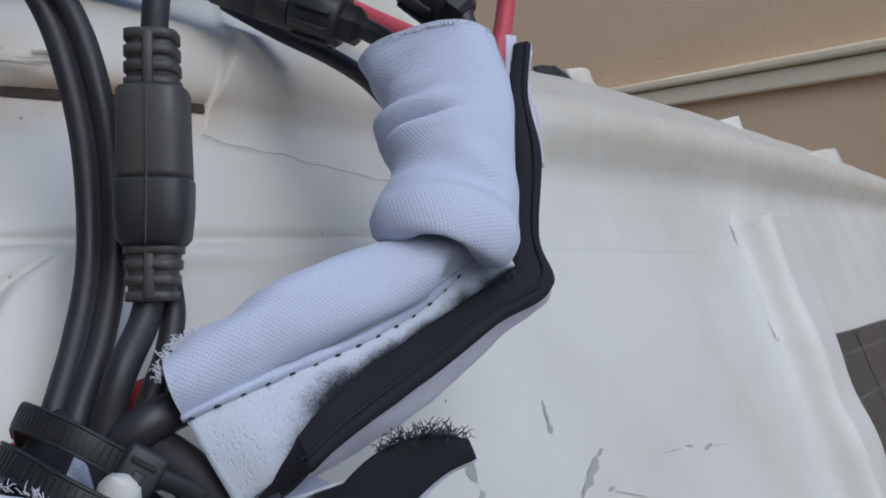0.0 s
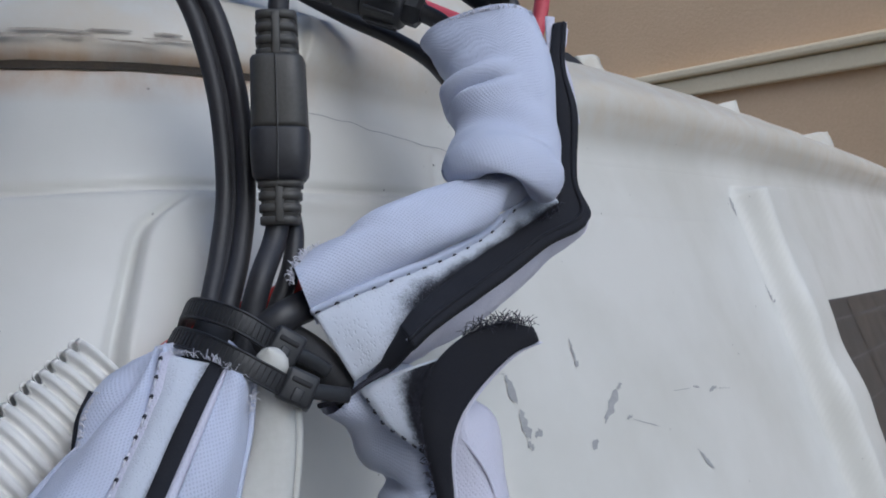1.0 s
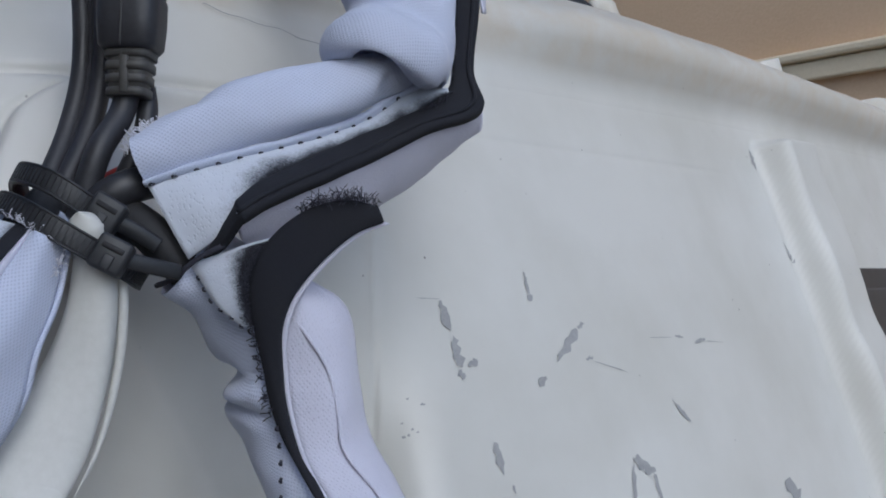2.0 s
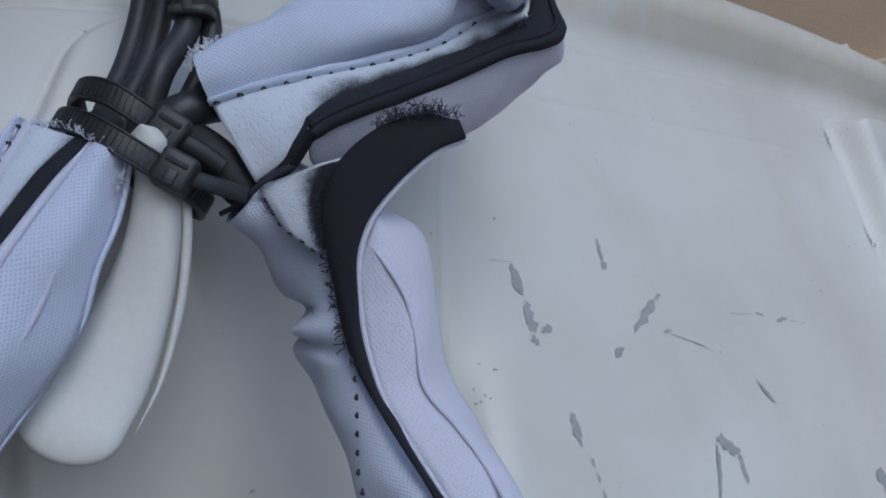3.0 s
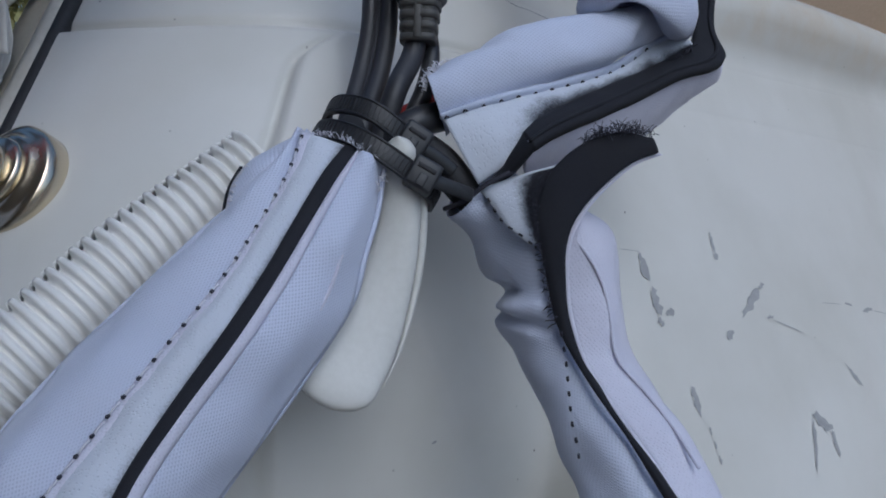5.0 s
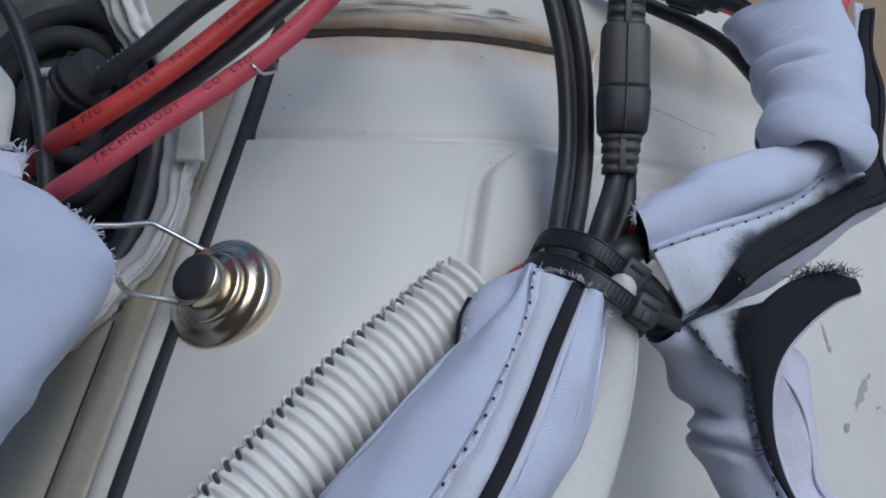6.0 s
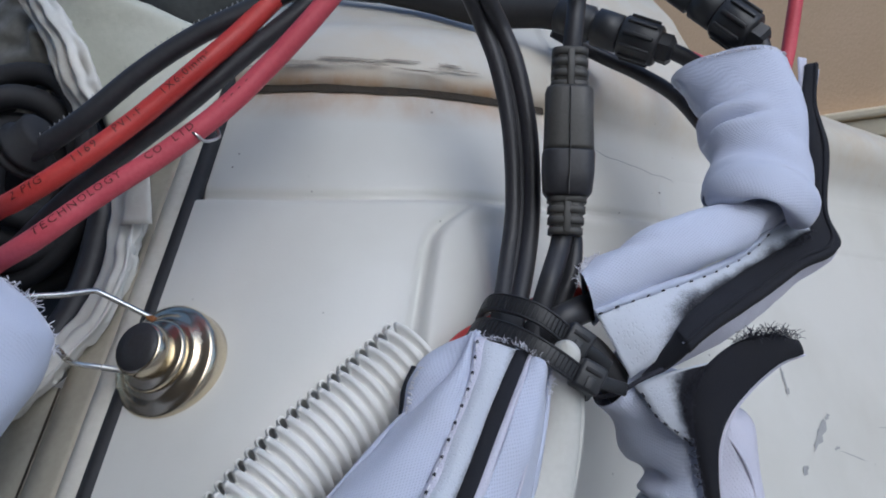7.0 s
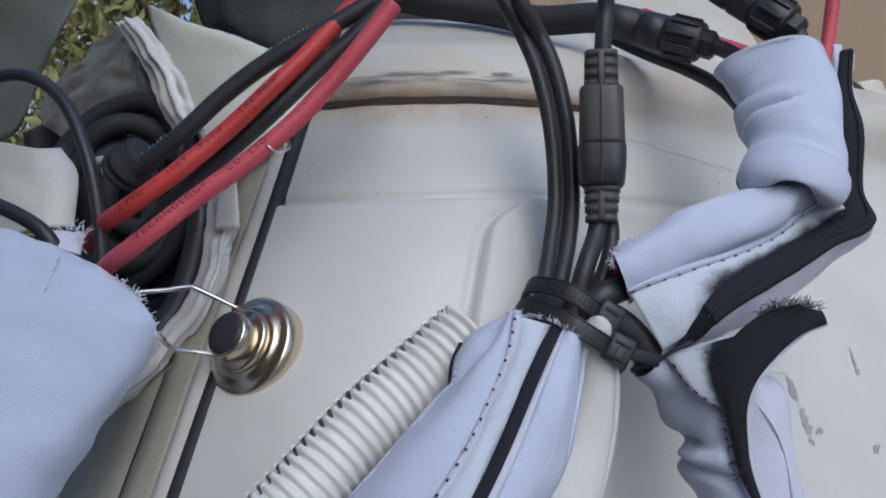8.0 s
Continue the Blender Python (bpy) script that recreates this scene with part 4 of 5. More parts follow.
part("back_panel", sheet([L0, [(Vector(a) + Vector(b)) / 2 + Vector((0, 0.014, 0.004)) for a, b in zip(L0, L4)], L4], 50, 10, 0.0009), CLOTH, long)
part("stitching", stitches([Vector(p) + Vector((0.0005, -0.0016, 0)) for p in L1], 25, 0.18, 0.00042, 0.0009), THREAD, long, "dark needle holes")
part("stitching", stitches([Vector(p) + Vector((0.0005, -0.0016, 0)) for p in L1], 26, 0.7, 0.0002, 0.0006), THREAD_WHITE, long)
part("frayed_edge", fuzz([(-0.0747, 0.1450, 0.9651), (-0.0690, 0.1440, 0.9639), (-0.0628, 0.1440, 0.9626), (-0.0552, 0.1460, 0.9578)], 60, 0.0016, 0.00008, seed=21), THREAD_WHITE, long)
part("frayed_edge", fuzz([(-0.0604, 0.1450, 0.9612), (-0.0555, 0.1500, 0.9582), (-0.0552, 0.1462, 0.9505)], 80, 0.0017, 0.00009, seed=24, spread=0.8, outward=Vector((0.6, -0.5, 0.5))), THREAD_WHITE, long)
part("tape_fuzz", fuzz([(-0.0622, 0.1450, 0.9614), (-0.0590, 0.1455, 0.9590), (-0.0574, 0.1465, 0.9560)], 30, 0.0016, 0.00008, seed=25), THREAD, long)
part("tail_flap", sheet([
    [(-0.0920, 0.1390, 0.9444), (-0.0918, 0.1420, 0.9509), (-0.0897, 0.1460, 0.9569), (-0.0844, 0.1500, 0.9613), (-0.0753, 0.1520, 0.9655)],
    [(-0.0849, 0.1360, 0.9430), (-0.0828, 0.1390, 0.9499), (-0.0796, 0.1410, 0.9546), (-0.0773, 0.1440, 0.9587), (-0.0729, 0.1480, 0.9638)]], 40, 10, 0.0009, 0.002, 0.0008), CLOTH, long)
part("flap_edge", tube([(-0.0920, 0.1395, 0.9441), (-0.0921, 0.1425, 0.9503), (-0.0904, 0.1455, 0.9558)], 0.0010, 20, 6), HOOK, long, "black stitched edge")
part("frayed_edge", fuzz([(-0.0908, 0.1370, 0.9447), (-0.0908, 0.1400, 0.9509), (-0.0888, 0.1430, 0.9563)], 50, 0.0020, 0.00016, seed=22, spread=0.25, outward=Vector((0.9, -0.3, -0.1))), THREAD_WHITE, long)

# ---- white lever under the ties ----
lever = thing("plastic_lever", "ivory white plastic lever with a rounded end", "lever")
TIP = [(-0.0513 + 0.0040 * math.cos(radians(a)), 0.1525, 0.9607 + 0.0040 * math.sin(radians(a))) for a in (88, 70, 50, 25, 0)]
LEVER_A = [(-0.1026 - x, y, z) for x, y, z in TIP] + [(-0.0562, 0.1570, 0.9540), (-0.0592, 0.1600, 0.9419), (-0.0652, 0.1580, 0.9267), (-0.0712, 0.1520, 0.9160), (-0.0762, 0.1480, 0.9085)]
LEVER_B = TIP + [(-0.0475, 0.1570, 0.9534), (-0.0475, 0.1600, 0.9421), (-0.0490, 0.1610, 0.9270), (-0.0519, 0.1580, 0.9110), (-0.0552, 0.1530, 0.9000)]
LEVER_VIEW = Vector((0.0, -0.05, 0.95))
LEVER_A, LEVER_B = [[Vector(p).lerp(LEVER_VIEW, (0, 0, 0, 0, 0, 0.004, 0.020)[k] if k < 7 else 0.030) for k, p in enumerate(side)] for side in (LEVER_A, LEVER_B)]
arm = sleeve(LEVER_A, LEVER_B, 0.0036, 0.0050, wobble=0.0002)
half = (Vector(LEVER_B[-1]) - Vector(LEVER_A[-1])) / 2
mid = Vector(LEVER_A[-1]) + half
reach = Vector((-0.0672, 0.1470, 0.8962)).lerp(LEVER_VIEW, 0.03) - mid
thick = half.cross(reach).normalized() * 0.0036
for v in bmesh.ops.create_uvsphere(arm, u_segments=40, v_segments=20, radius=1.0)["verts"]:
    v.co = mid + half * v.co.x + reach * v.co.y + thick * math.copysign(abs(v.co.z) ** 0.6, v.co.z)
part("arm", arm, LEVER, lever)
part("edge_rib", tube([Vector(p) + Vector((-0.0002, 0.0046, 0)) for p in LEVER_B[5:]], lambda u: 0.0012 * (1 - 0.95 * u ** 3), 40, 8), LEVER, lever)

# ---- split corrugated conduit ----
conduit = thing("corrugated_conduit", "white corrugated split conduit with toothed cut edges", "conduit")
path = spline([(-0.0939, 0.1640, 0.9570), (-0.1044, 0.1540, 0.9459), (-0.1187, 0.1400, 0.9304), (-0.1302, 0.1270, 0.9147), (-0.1392, 0.1170, 0.9024), (-0.1473, 0.1040, 0.8876), (-0.1518, 0.0930, 0.8760), (-0.1571, 0.0820, 0.8649)], 470)
total = sum((b - a).length for a, b in zip(path, path[1:]))
PITCH = 0.0036
rows, lip = [], []
sides = 44
slot_mid, slot_half = radians(149), radians(13)
for i, (p, (tan, side, front)) in enumerate(zip(path, frames_along(path))):
    s = total * i / 470
    row = []
    for k in range(sides):
        wave = min(1.0, math.sin(2 * math.pi * (s / PITCH + 0.12 * k / (sides - 1))) + 0.3)
        r = 0.0109 + 0.0013 * math.copysign(abs(wave) ** 0.45, wave)
        a = slot_mid + slot_half + (2 * math.pi - 2 * slot_half) * k / (sides - 1)
        row.append(p - side * (r * math.cos(a)) + front * (r * math.sin(a)))
    inner = [q + (p - q).normalized() * 0.0009 for q in row]
    rows.append(row + inner[::-1])
    lip.append([row[-1] + (row[-1] - row[-2]) * 0.25, inner[-1] + (row[-1] - row[-2]) * 0.25, inner[-2], row[-2] + (row[-2] - p).normalized() * 0.0001])
part("shell", grid_mesh(rows, True, True), CONDUIT, conduit)
part("cut_edge", grid_mesh(lip, True, True), CONDUIT, conduit, "toothed cut edge")

# ---- black leads, plug and ties ----
twin = thing("twin_cable", "flat black twin-core cable bent down into the ties", "cable")
CORE_A = [(-0.0904, 0.1820, 1.0800), (-0.0861, 0.1810, 1.0675), (-0.0813, 0.1880, 1.0572), (-0.0763, 0.1880, 1.0449), (-0.0716, 0.1870, 1.0255), (-0.0694, 0.1840, 1.0027), (-0.0699, 0.1780, 0.9854), (-0.0707, 0.1680, 0.9691), (-0.0719, 0.1660, 0.9563)]
CORE_B = [(-0.0851, 0.1820, 1.0799), (-0.0809, 0.1810, 1.0674), (-0.0756, 0.1880, 1.0572), (-0.0704, 0.1880, 1.0449), (-0.0659, 0.1870, 1.0256), (-0.0639, 0.1840, 1.0028), (-0.0643, 0.1780, 0.9856), (-0.0659, 0.1680, 0.9693), (-0.0671, 0.1660, 0.9566)]
part("core", tube(CORE_A, 0.0026, 80), RUBBER, twin)
part("core", tube(CORE_B, 0.0027, 80), RUBBER, twin)
part("web", sheet([[Vector(p) + Vector((0, -0.0013, 0)) for p in CORE_A], [Vector(p) + Vector((0, -0.0013, 0)) for p in CORE_B]], 80, 3, 0.0030), RUBBER, twin)

lead = thing("plug_lead", "black lead with a moulded inline plug coupling", "connector")
AXIS = [(-0.0525, 0.1760, 1.0739), (-0.0527, 0.1810, 1.0638), (-0.0533, 0.1800, 1.0533), (-0.0540, 0.1800, 1.0419), (-0.0537, 0.1790, 1.0212), (-0.0534, 0.1780, 0.9994), (-0.0548, 0.1760, 0.9893), (-0.0571, 0.1690, 0.9794), (-0.0600, 0.1670, 0.9673), (-0.0614, 0.1650, 0.9571)]
part("cable", tube(AXIS[:4], 0.0028, 30), RUBBER, lead)
part("cable", tube(AXIS[5:], 0.0031, 40), RUBBER, lead)
PTOP, PB0, PB1, PB2, PLOW = [Vector(p) for p in [(-0.0541, 0.1800, 1.0479), (-0.0539, 0.1800, 1.0365), (-0.0534, 0.1790, 1.0178), (-0.0533, 0.1780, 1.0044), (-0.0534, 0.1770, 0.9935)]]
PUP = (PTOP - PLOW).normalized()
PSIDE = Vector((1, 0.1, 0)).cross(PUP).cross(PUP).normalized()
PFRONT = PUP.cross(PSIDE).normalized()
PFRONT = PFRONT if PFRONT.y < 0 else -PFRONT


def plug_piece(name, stations, sides=40, power=0.55, label="", material=None):
    rows = []
    for p, wide, deep in stations:
        hw, hd, row = wide * 0.93, deep * 0.93, []
        for k in range(sides):
            a = 2 * math.pi * k / sides
            c, s = math.cos(a), math.sin(a)
            row.append(p + PSIDE * (hw * math.copysign(abs(c) ** power, c)) + PFRONT * (hd * math.copysign(abs(s) ** power, s)))
        rows.append(row)
    return part(name, grid_mesh(rows, True, True), material or PLUG, lead, label)


def between(a, b, t):
    return a.lerp(b, t)


plug_piece("socket_body", [(between(PB0, PB1, t), w, w * 0.95) for t, w in ((-0.02, .0062), (0.0, .0072), (0.05, .0076), (0.5, .0077), (0.93, .0079), (1.0, .0078))])
plug_piece("plug_body", [(between(PB1, PB2, t), w, w * 0.95) for t, w in ((0.0, .0081), (0.06, .0083), (0.5, .0082), (0.9, .0077), (1.0, .0066))], label="darker moulded half of the plug", material=RUBBER)


def relief_sleeve(top, bottom, w0, w1):
    """A ribbed strain relief: a core with four thick rings joined by a spine."""
    core = plug_piece("strain_relief", [(between(top, bottom, t), w0 + (w1 - w0) * t - 0.0006, (w0 + (w1 - w0) * t) * 0.92 - 0.0006) for t in (0, 0.3, 0.7, 1)])
    for k in range(4):
        t = 0.06 + 0.29 * k
        w = w0 + (w1 - w0) * t
        ring = plug_piece("rib", [(between(top, bottom, t + d), w - e, w * 0.92 - e) for d, e in ((-0.10, 0.0005), (-0.085, 0.0), (0.085, 0.0), (0.10, 0.0005))])
        ring.parent = core
    part("spine", block((0.0022, 0.0022, (top - bottom).length * 0.98), Matrix.Translation((top + bottom) / 2 + PFRONT * (w0 * 0.75)) @ PUP.to_track_quat("Z", "Y").to_matrix().to_4x4(), 0.0004), PLUG, core)


relief_sleeve(PTOP, PB0, 0.0057, 0.0060)
relief_sleeve(PLOW, PB2, 0.0054, 0.0063)
part("parting_line", tube([PB0 + PFRONT * 0.0073, PB1 + PFRONT * 0.0077, PB2 + PFRONT * 0.0079], 0.00022, 20, 5), PLUG, lead)

spare = thing("black_cable", "thin black cable behind the plug lead", "cable", "loose black cables")
part("jacket", tube([(-0.0516, 0.1820, 0.9963), (-0.0506, 0.1810, 0.9896), (-0.0513, 0.1780, 0.9812), (-0.0548, 0.1740, 0.9696), (-0.0582, 0.1720, 0.9565)], 0.0026, 40), RUBBER, spare)
feed = thing("black_cable", "thick black cable entering the bunched sleeve", "cable", "loose black cables")
part("jacket", tube([(-0.0648, 0.1720, 0.9594), (-0.0584, 0.1680, 0.9649), (-0.0514, 0.1680, 0.9701), (-0.0428, 0.1780, 0.9741), (-0.0312, 0.1880, 0.9803), (-0.0097, 0.2060, 0.9936), (0.0061, 0.2220, 1.0134), (0.0051, 0.2320, 1.0397), (0.0035, 0.2380, 1.0586)], 0.0042, 70), RUBBER, feed)
feed2 = thing("black_cable", "black cable under the ties running into a sleeve", "cable", "loose black cables")
part("jacket", tube([(-0.0637, 0.1780, 0.9623), (-0.0545, 0.1720, 0.9649), (-0.0455, 0.1700, 0.9607), (-0.0398, 0.1710, 0.9545), (-0.0356, 0.1740, 0.9496), (-0.0304, 0.1780, 0.9429)], 0.0048, 60), RUBBER_MATT, feed2)
feed3 = thing("black_cable", "black cable running down inside the long sleeve", "cable", "loose black cables")
part("jacket", tube([(-0.0683, 0.1700, 0.9691), (-0.0700, 0.1580, 0.9603), (-0.0717, 0.1500, 0.9489), (-0.0783, 0.1300, 0.9292), (-0.0871, 0.1150, 0.9140)], 0.0048, 50), RUBBER_MATT, feed3)
redfeed = thing("red_cable", "red cable showing beside the ties", "cable", "red cables")
part("jacket", tube([(-0.0840, 0.1680, 0.9579), (-0.0808, 0.1700, 0.9616), (-0.0737, 0.1760, 0.9660), (-0.0642, 0.1800, 0.9705), (-0.0552, 0.1800, 0.9746), (-0.0479, 0.1820, 0.9776), (-0.0362, 0.1900, 0.9818)], 0.0028, 50), RED, redfeed)


def tie(points, head_at, head_turn, tail, label):
    t = thing("cable_tie", label, "cable tie", "cable ties")
    loop = spline(points + points[:1], 110)
    middle = sum(loop[:-1], Vector()) / 110
    axis = Vector()
    for a, b in zip(loop, loop[1:]):
        axis += (a - middle).cross(b - middle)
    axis.normalize()
    rows = []
    for i, p in enumerate(loop[:-1]):
        tan = (loop[i + 1] - loop[i - 1 if i else 109]).normalized()
        out = tan.cross(axis).normalized()
        out = out if out.dot(p - middle) > 0 else -out
        w, h = axis * 0.0026, out * 0.0006
        rows.append([p - w - h, p - w + h * 0.6, p - w * 0.8 + h, p + w * 0.8 + h, p + w + h * 0.6, p + w - h])
    rows.append(rows[0])
    part("band", grid_mesh(rows, True), NYLON, t)
    head = part("head", block((0.0076, 0.0066, 0.0080), Matrix.Translation(head_at) @ head_turn, 0.0009), NYLON, t)
    part("slot", block((0.0050, 0.0010, 0.0012), Matrix.Translation(head_at) @ head_turn @ Matrix.Translation((0, -0.0032, 0.0014)), 0.0003), RUBBER_MATT, head)
    part("pawl", block((0.0024, 0.0012, 0.0034), Matrix.Translation(head_at) @ head_turn @ Matrix.Translation((0.0002, -0.0031, -0.0018)), 0.0003), NYLON, head)
    part("tail", tube(tail, 0.0019, 30, 8, 0.35), NYLON, t)
    fine = spline(points + points[:1], 440)
    for k in range(14, 230, 5):
        p, tan = fine[k], (fine[k + 1] - fine[k - 1]).normalized()
        out = tan.cross(axis).normalized()
        out = out if out.dot(p - middle) > 0 else -out
        turn = Matrix((axis, tan, out)).transposed().to_4x4()
        part("tooth", block((0.0036, 0.00055, 0.0005), Matrix.Translation(p + out * 0.00075) @ turn), NYLON, t, smooth=False)
    for sgn in (-1, 1):
        part("rail", tube([p + axis * (0.0023 * sgn) + (p - middle).normalized() * 0.0006 for p in loop[4:60]], 0.00034, 60, 5), NYLON, t)
    return t


tie([(-0.0771, 0.1700, 0.9677), (-0.0730, 0.1610, 0.9728), (-0.0663, 0.1540, 0.9731), (-0.0585, 0.1510, 0.9709), (-0.0517, 0.1540, 0.9659), (-0.0486, 0.1630, 0.9608), (-0.0521, 0.1800, 0.9591), (-0.0646, 0.1900, 0.9631), (-0.0746, 0.1840, 0.9664)],
    Vector([(-0.0489, 0.1560, 0.9641)][0]), pose(0, 0, 0, -10, 32, 15), [(-0.0483, 0.1570, 0.9632), (-0.0437, 0.1600, 0.9604), (-0.0396, 0.1630, 0.9570)], "black nylon cable tie round the leads")
tie([(-0.0790, 0.1660, 0.9639), (-0.0744, 0.1560, 0.9667), (-0.0663, 0.1490, 0.9658), (-0.0571, 0.1460, 0.9621), (-0.0483, 0.1500, 0.9561), (-0.0442, 0.1600, 0.9509), (-0.0499, 0.1760, 0.9484), (-0.0639, 0.1860, 0.9531), (-0.0756, 0.1800, 0.9598)],
    Vector([(-0.0453, 0.1520, 0.9551)][0]), pose(0, 0, 0, -10, 28, 15), [(-0.0444, 0.1530, 0.9545), (-0.0392, 0.1580, 0.9527), (-0.0348, 0.1640, 0.9510)], "black nylon cable tie over the lever tip")

# ---- couplings and cables above ----
def coupling(a, b, name_label, cable):
    """A black round cable coupling: barrel, ribbed nut and gland, with its cable."""
    c = thing("cable_coupling", name_label, "connector", "cable couplings")
    a, b = Vector(a), Vector(b)
    way = (b - a).normalized()
    turn = Matrix.Translation(a) @ way.to_track_quat("Z", "Y").to_matrix().to_4x4()
    length = (b - a).length
    part("barrel", lathe([(.0050, 0), (.0068, .001), (.0070, length * .30), (.0060, length * .31), (.0060, length * .34), (.0072, length * .35), (.0072, length * .55), (.0062, length * .56)], turn, 32), NYLON, c)
    nut = part("nut", lathe([(.0066, length * .56), (.0078, length * .58), (.0078, length * .86), (.0070, length * .88)], turn, 32), NYLON, c)
    for k in range(10):
        ang = 2 * math.pi * k / 10
        part("grip_rib", block((.0018, .0014, length * .24), turn @ Matrix.Rotation(ang, 4, "Z") @ Matrix.Translation((.0079, 0, length * .72)), .0003), NYLON, nut)
    part("gland", lathe([(.0058, length * .88), (.0060, length * .97), (.0042, length)], turn, 6), NYLON, c, smooth=False)
    part("cable", tube(cable, .0031, 30), RUBBER, c)
    return c


coupling(*[(-0.0622, 0.2580, 1.0816), (-0.0183, 0.2520, 1.0656)], "black cable coupling lying over the top edge", [(-0.0191, 0.2520, 1.0660), (-0.0136, 0.2510, 1.0630), (-0.0076, 0.2490, 1.0580), (-0.0019, 0.2450, 1.0500)])
coupling(*[(-0.0222, 0.2460, 1.0915), (0.0113, 0.2380, 1.0650)], "black cable coupling entering the top of a sleeve", [(0.0101, 0.2380, 1.0658), (0.0112, 0.2370, 1.0604), (0.0097, 0.2340, 1.0499)])
sleeve_lead = thing("black_cable", "thick black cable lying along the top edge", "cable", "loose black cables")
part("jacket", tube([(-0.1800, 0.2700, 1.1080), (-0.1412, 0.2620, 1.0957), (-0.1131, 0.2620, 1.0897), (-0.0901, 0.2620, 1.0839), (-0.0677, 0.2600, 1.0828), (-0.0589, 0.2580, 1.0805)], 0.0062, 40), RUBBER_MATT, sleeve_lead)
under = thing("black_cable", "black cable passing behind the bunched sleeve", "cable", "loose black cables")
part("jacket", tube([(-0.0638, 0.2750, 1.0795), (-0.0454, 0.2720, 1.0690), (-0.0300, 0.2680, 1.0610), (-0.0162, 0.2620, 1.0511), (-0.0051, 0.2550, 1.0372)], 0.0028, 40), RUBBER, under)
red_back = thing("red_cable", "faded red cable behind the couplings", "cable", "red cables")
part("jacket", tube([(-0.0521, 0.3300, 1.1030), (-0.0299, 0.3200, 1.0893), (-0.0168, 0.3100, 1.0811), (-0.0036, 0.3000, 1.0729), (0.0125, 0.2900, 1.0613)], 0.0030, 40), PINK, red_back)
pink_up = thing("red_cable", "faded red cable rising behind the bunched sleeve", "cable", "red cables")
part("jacket", tube([(0.0242, 0.2500, 1.0871), (0.0227, 0.2500, 1.0728), (0.0213, 0.2490, 1.0630), (0.0187, 0.2470, 1.0531), (0.0151, 0.2450, 1.0434)], 0.0026, 40), PINK, pink_up)

# ---- cables with printed jackets at the door side ----
def printed(points, label, words, radius, material, ink, size, lean, n=110, category_group="red cables", name="red_cable"):
    """A round cable with printing bent round its jacket."""
    t = thing(name, label, "cable", category_group)
    jacket = part("jacket", tube(points, radius, n, 18), material, t)
    line = spline(points, 400)
    fr = frames_along(line)
    run = [0.0]
    for p0, p1 in zip(line, line[1:]):
        run.append(run[-1] + (p1 - p0).length)
    bm = bmesh.new()
    for word, at in words:
        curve = bpy.data.curves.new("printing", "FONT")
        curve.body, curve.size, curve.resolution_u, curve.space_character = word, size, 2, 1.26
        tmp = new("printing", curve)
        flat = bpy.data.meshes.new_from_object(tmp.evaluated_get(bpy.context.evaluated_depsgraph_get()))
        bpy.data.objects.remove(tmp)
        near = min(range(401), key=lambda k: (line[k] - Vector(at)).length)
        one = bmesh.new()
        one.from_mesh(flat)
        bmesh.ops.triangulate(one, faces=one.faces)
        for _ in range(3):
            wide = [e for e in one.edges if e.calc_length() > size * 0.16]
            bmesh.ops.subdivide_edges(one, edges=wide, cuts=1)
            bmesh.ops.triangulate(one, faces=one.faces)
        bend = {}
        for v in one.verts:
            s = min(max((run[near] + v.co.x) / run[-1], 0), 0.9999) * 400
            k = int(s)
            p = line[k].lerp(line[k + 1], s - k)
            tan, side, front = fr[k]
            up = side if side.z > 0 else -side
            ang = lean + (v.co.y - size * 0.35) / radius
            bend[v] = bm.verts.new(p + (front * math.cos(ang) + up * math.sin(ang)) * (radius + 0.00014))
        for f in one.faces:
            corner = [bend[v] for v in f.verts]
            if not bm.faces.get(corner):
                bm.faces.new(corner)
        one.free()
    if words:
        part("printing", bm, ink, jacket, "dark printed letters", smooth=False)
    else:
        bm.free()
    return t


RED1 = [(-0.2463, 0.1750, 0.9856), (-0.2193, 0.1500, 0.9926), (-0.2020, 0.1390, 0.9972), (-0.1873, 0.1420, 1.0078), (-0.1737, 0.1500, 1.0220), (-0.1601, 0.1560, 1.0369), (-0.1502, 0.1620, 1.0490), (-0.1416, 0.1680, 1.0613), (-0.1321, 0.1750, 1.0747)]
RED2 = [(-0.2432, 0.1750, 0.9674), (-0.2148, 0.1450, 0.9772), (-0.1939, 0.1330, 0.9852), (-0.1783, 0.1390, 0.9988), (-0.1626, 0.1460, 1.0120), (-0.1492, 0.1520, 1.0251), (-0.1382, 0.1570, 1.0389), (-0.1283, 0.1600, 1.0517), (-0.1193, 0.1630, 1.0646)]
BLK1 = [(-0.2144, 0.1560, 1.0097), (-0.2041, 0.1540, 1.0147), (-0.1925, 0.1550, 1.0234), (-0.1787, 0.1580, 1.0364), (-0.1634, 0.1620, 1.0483), (-0.1447, 0.1670, 1.0593), (-0.1291, 0.1720, 1.0693)]
BLK2 = [(-0.2106, 0.1500, 0.9827), (-0.1965, 0.1520, 0.9977), (-0.1817, 0.1560, 1.0121), (-0.1633, 0.1600, 1.0284), (-0.1485, 0.1650, 1.0440), (-0.1333, 0.1700, 1.0590), (-0.1227, 0.1740, 1.0725)]
printed(RED1, "red cable with dark printed letters", list(zip(("2 PfG", "1169", "PV1-F", "1X6.0mm²"), [(-0.2030, 0.1400, 0.9969), (-0.1887, 0.1420, 1.0068), (-0.1794, 0.1470, 1.0158), (-0.1681, 0.1520, 1.0278)])), 0.0031, RED, INK, 0.0034, -0.15)
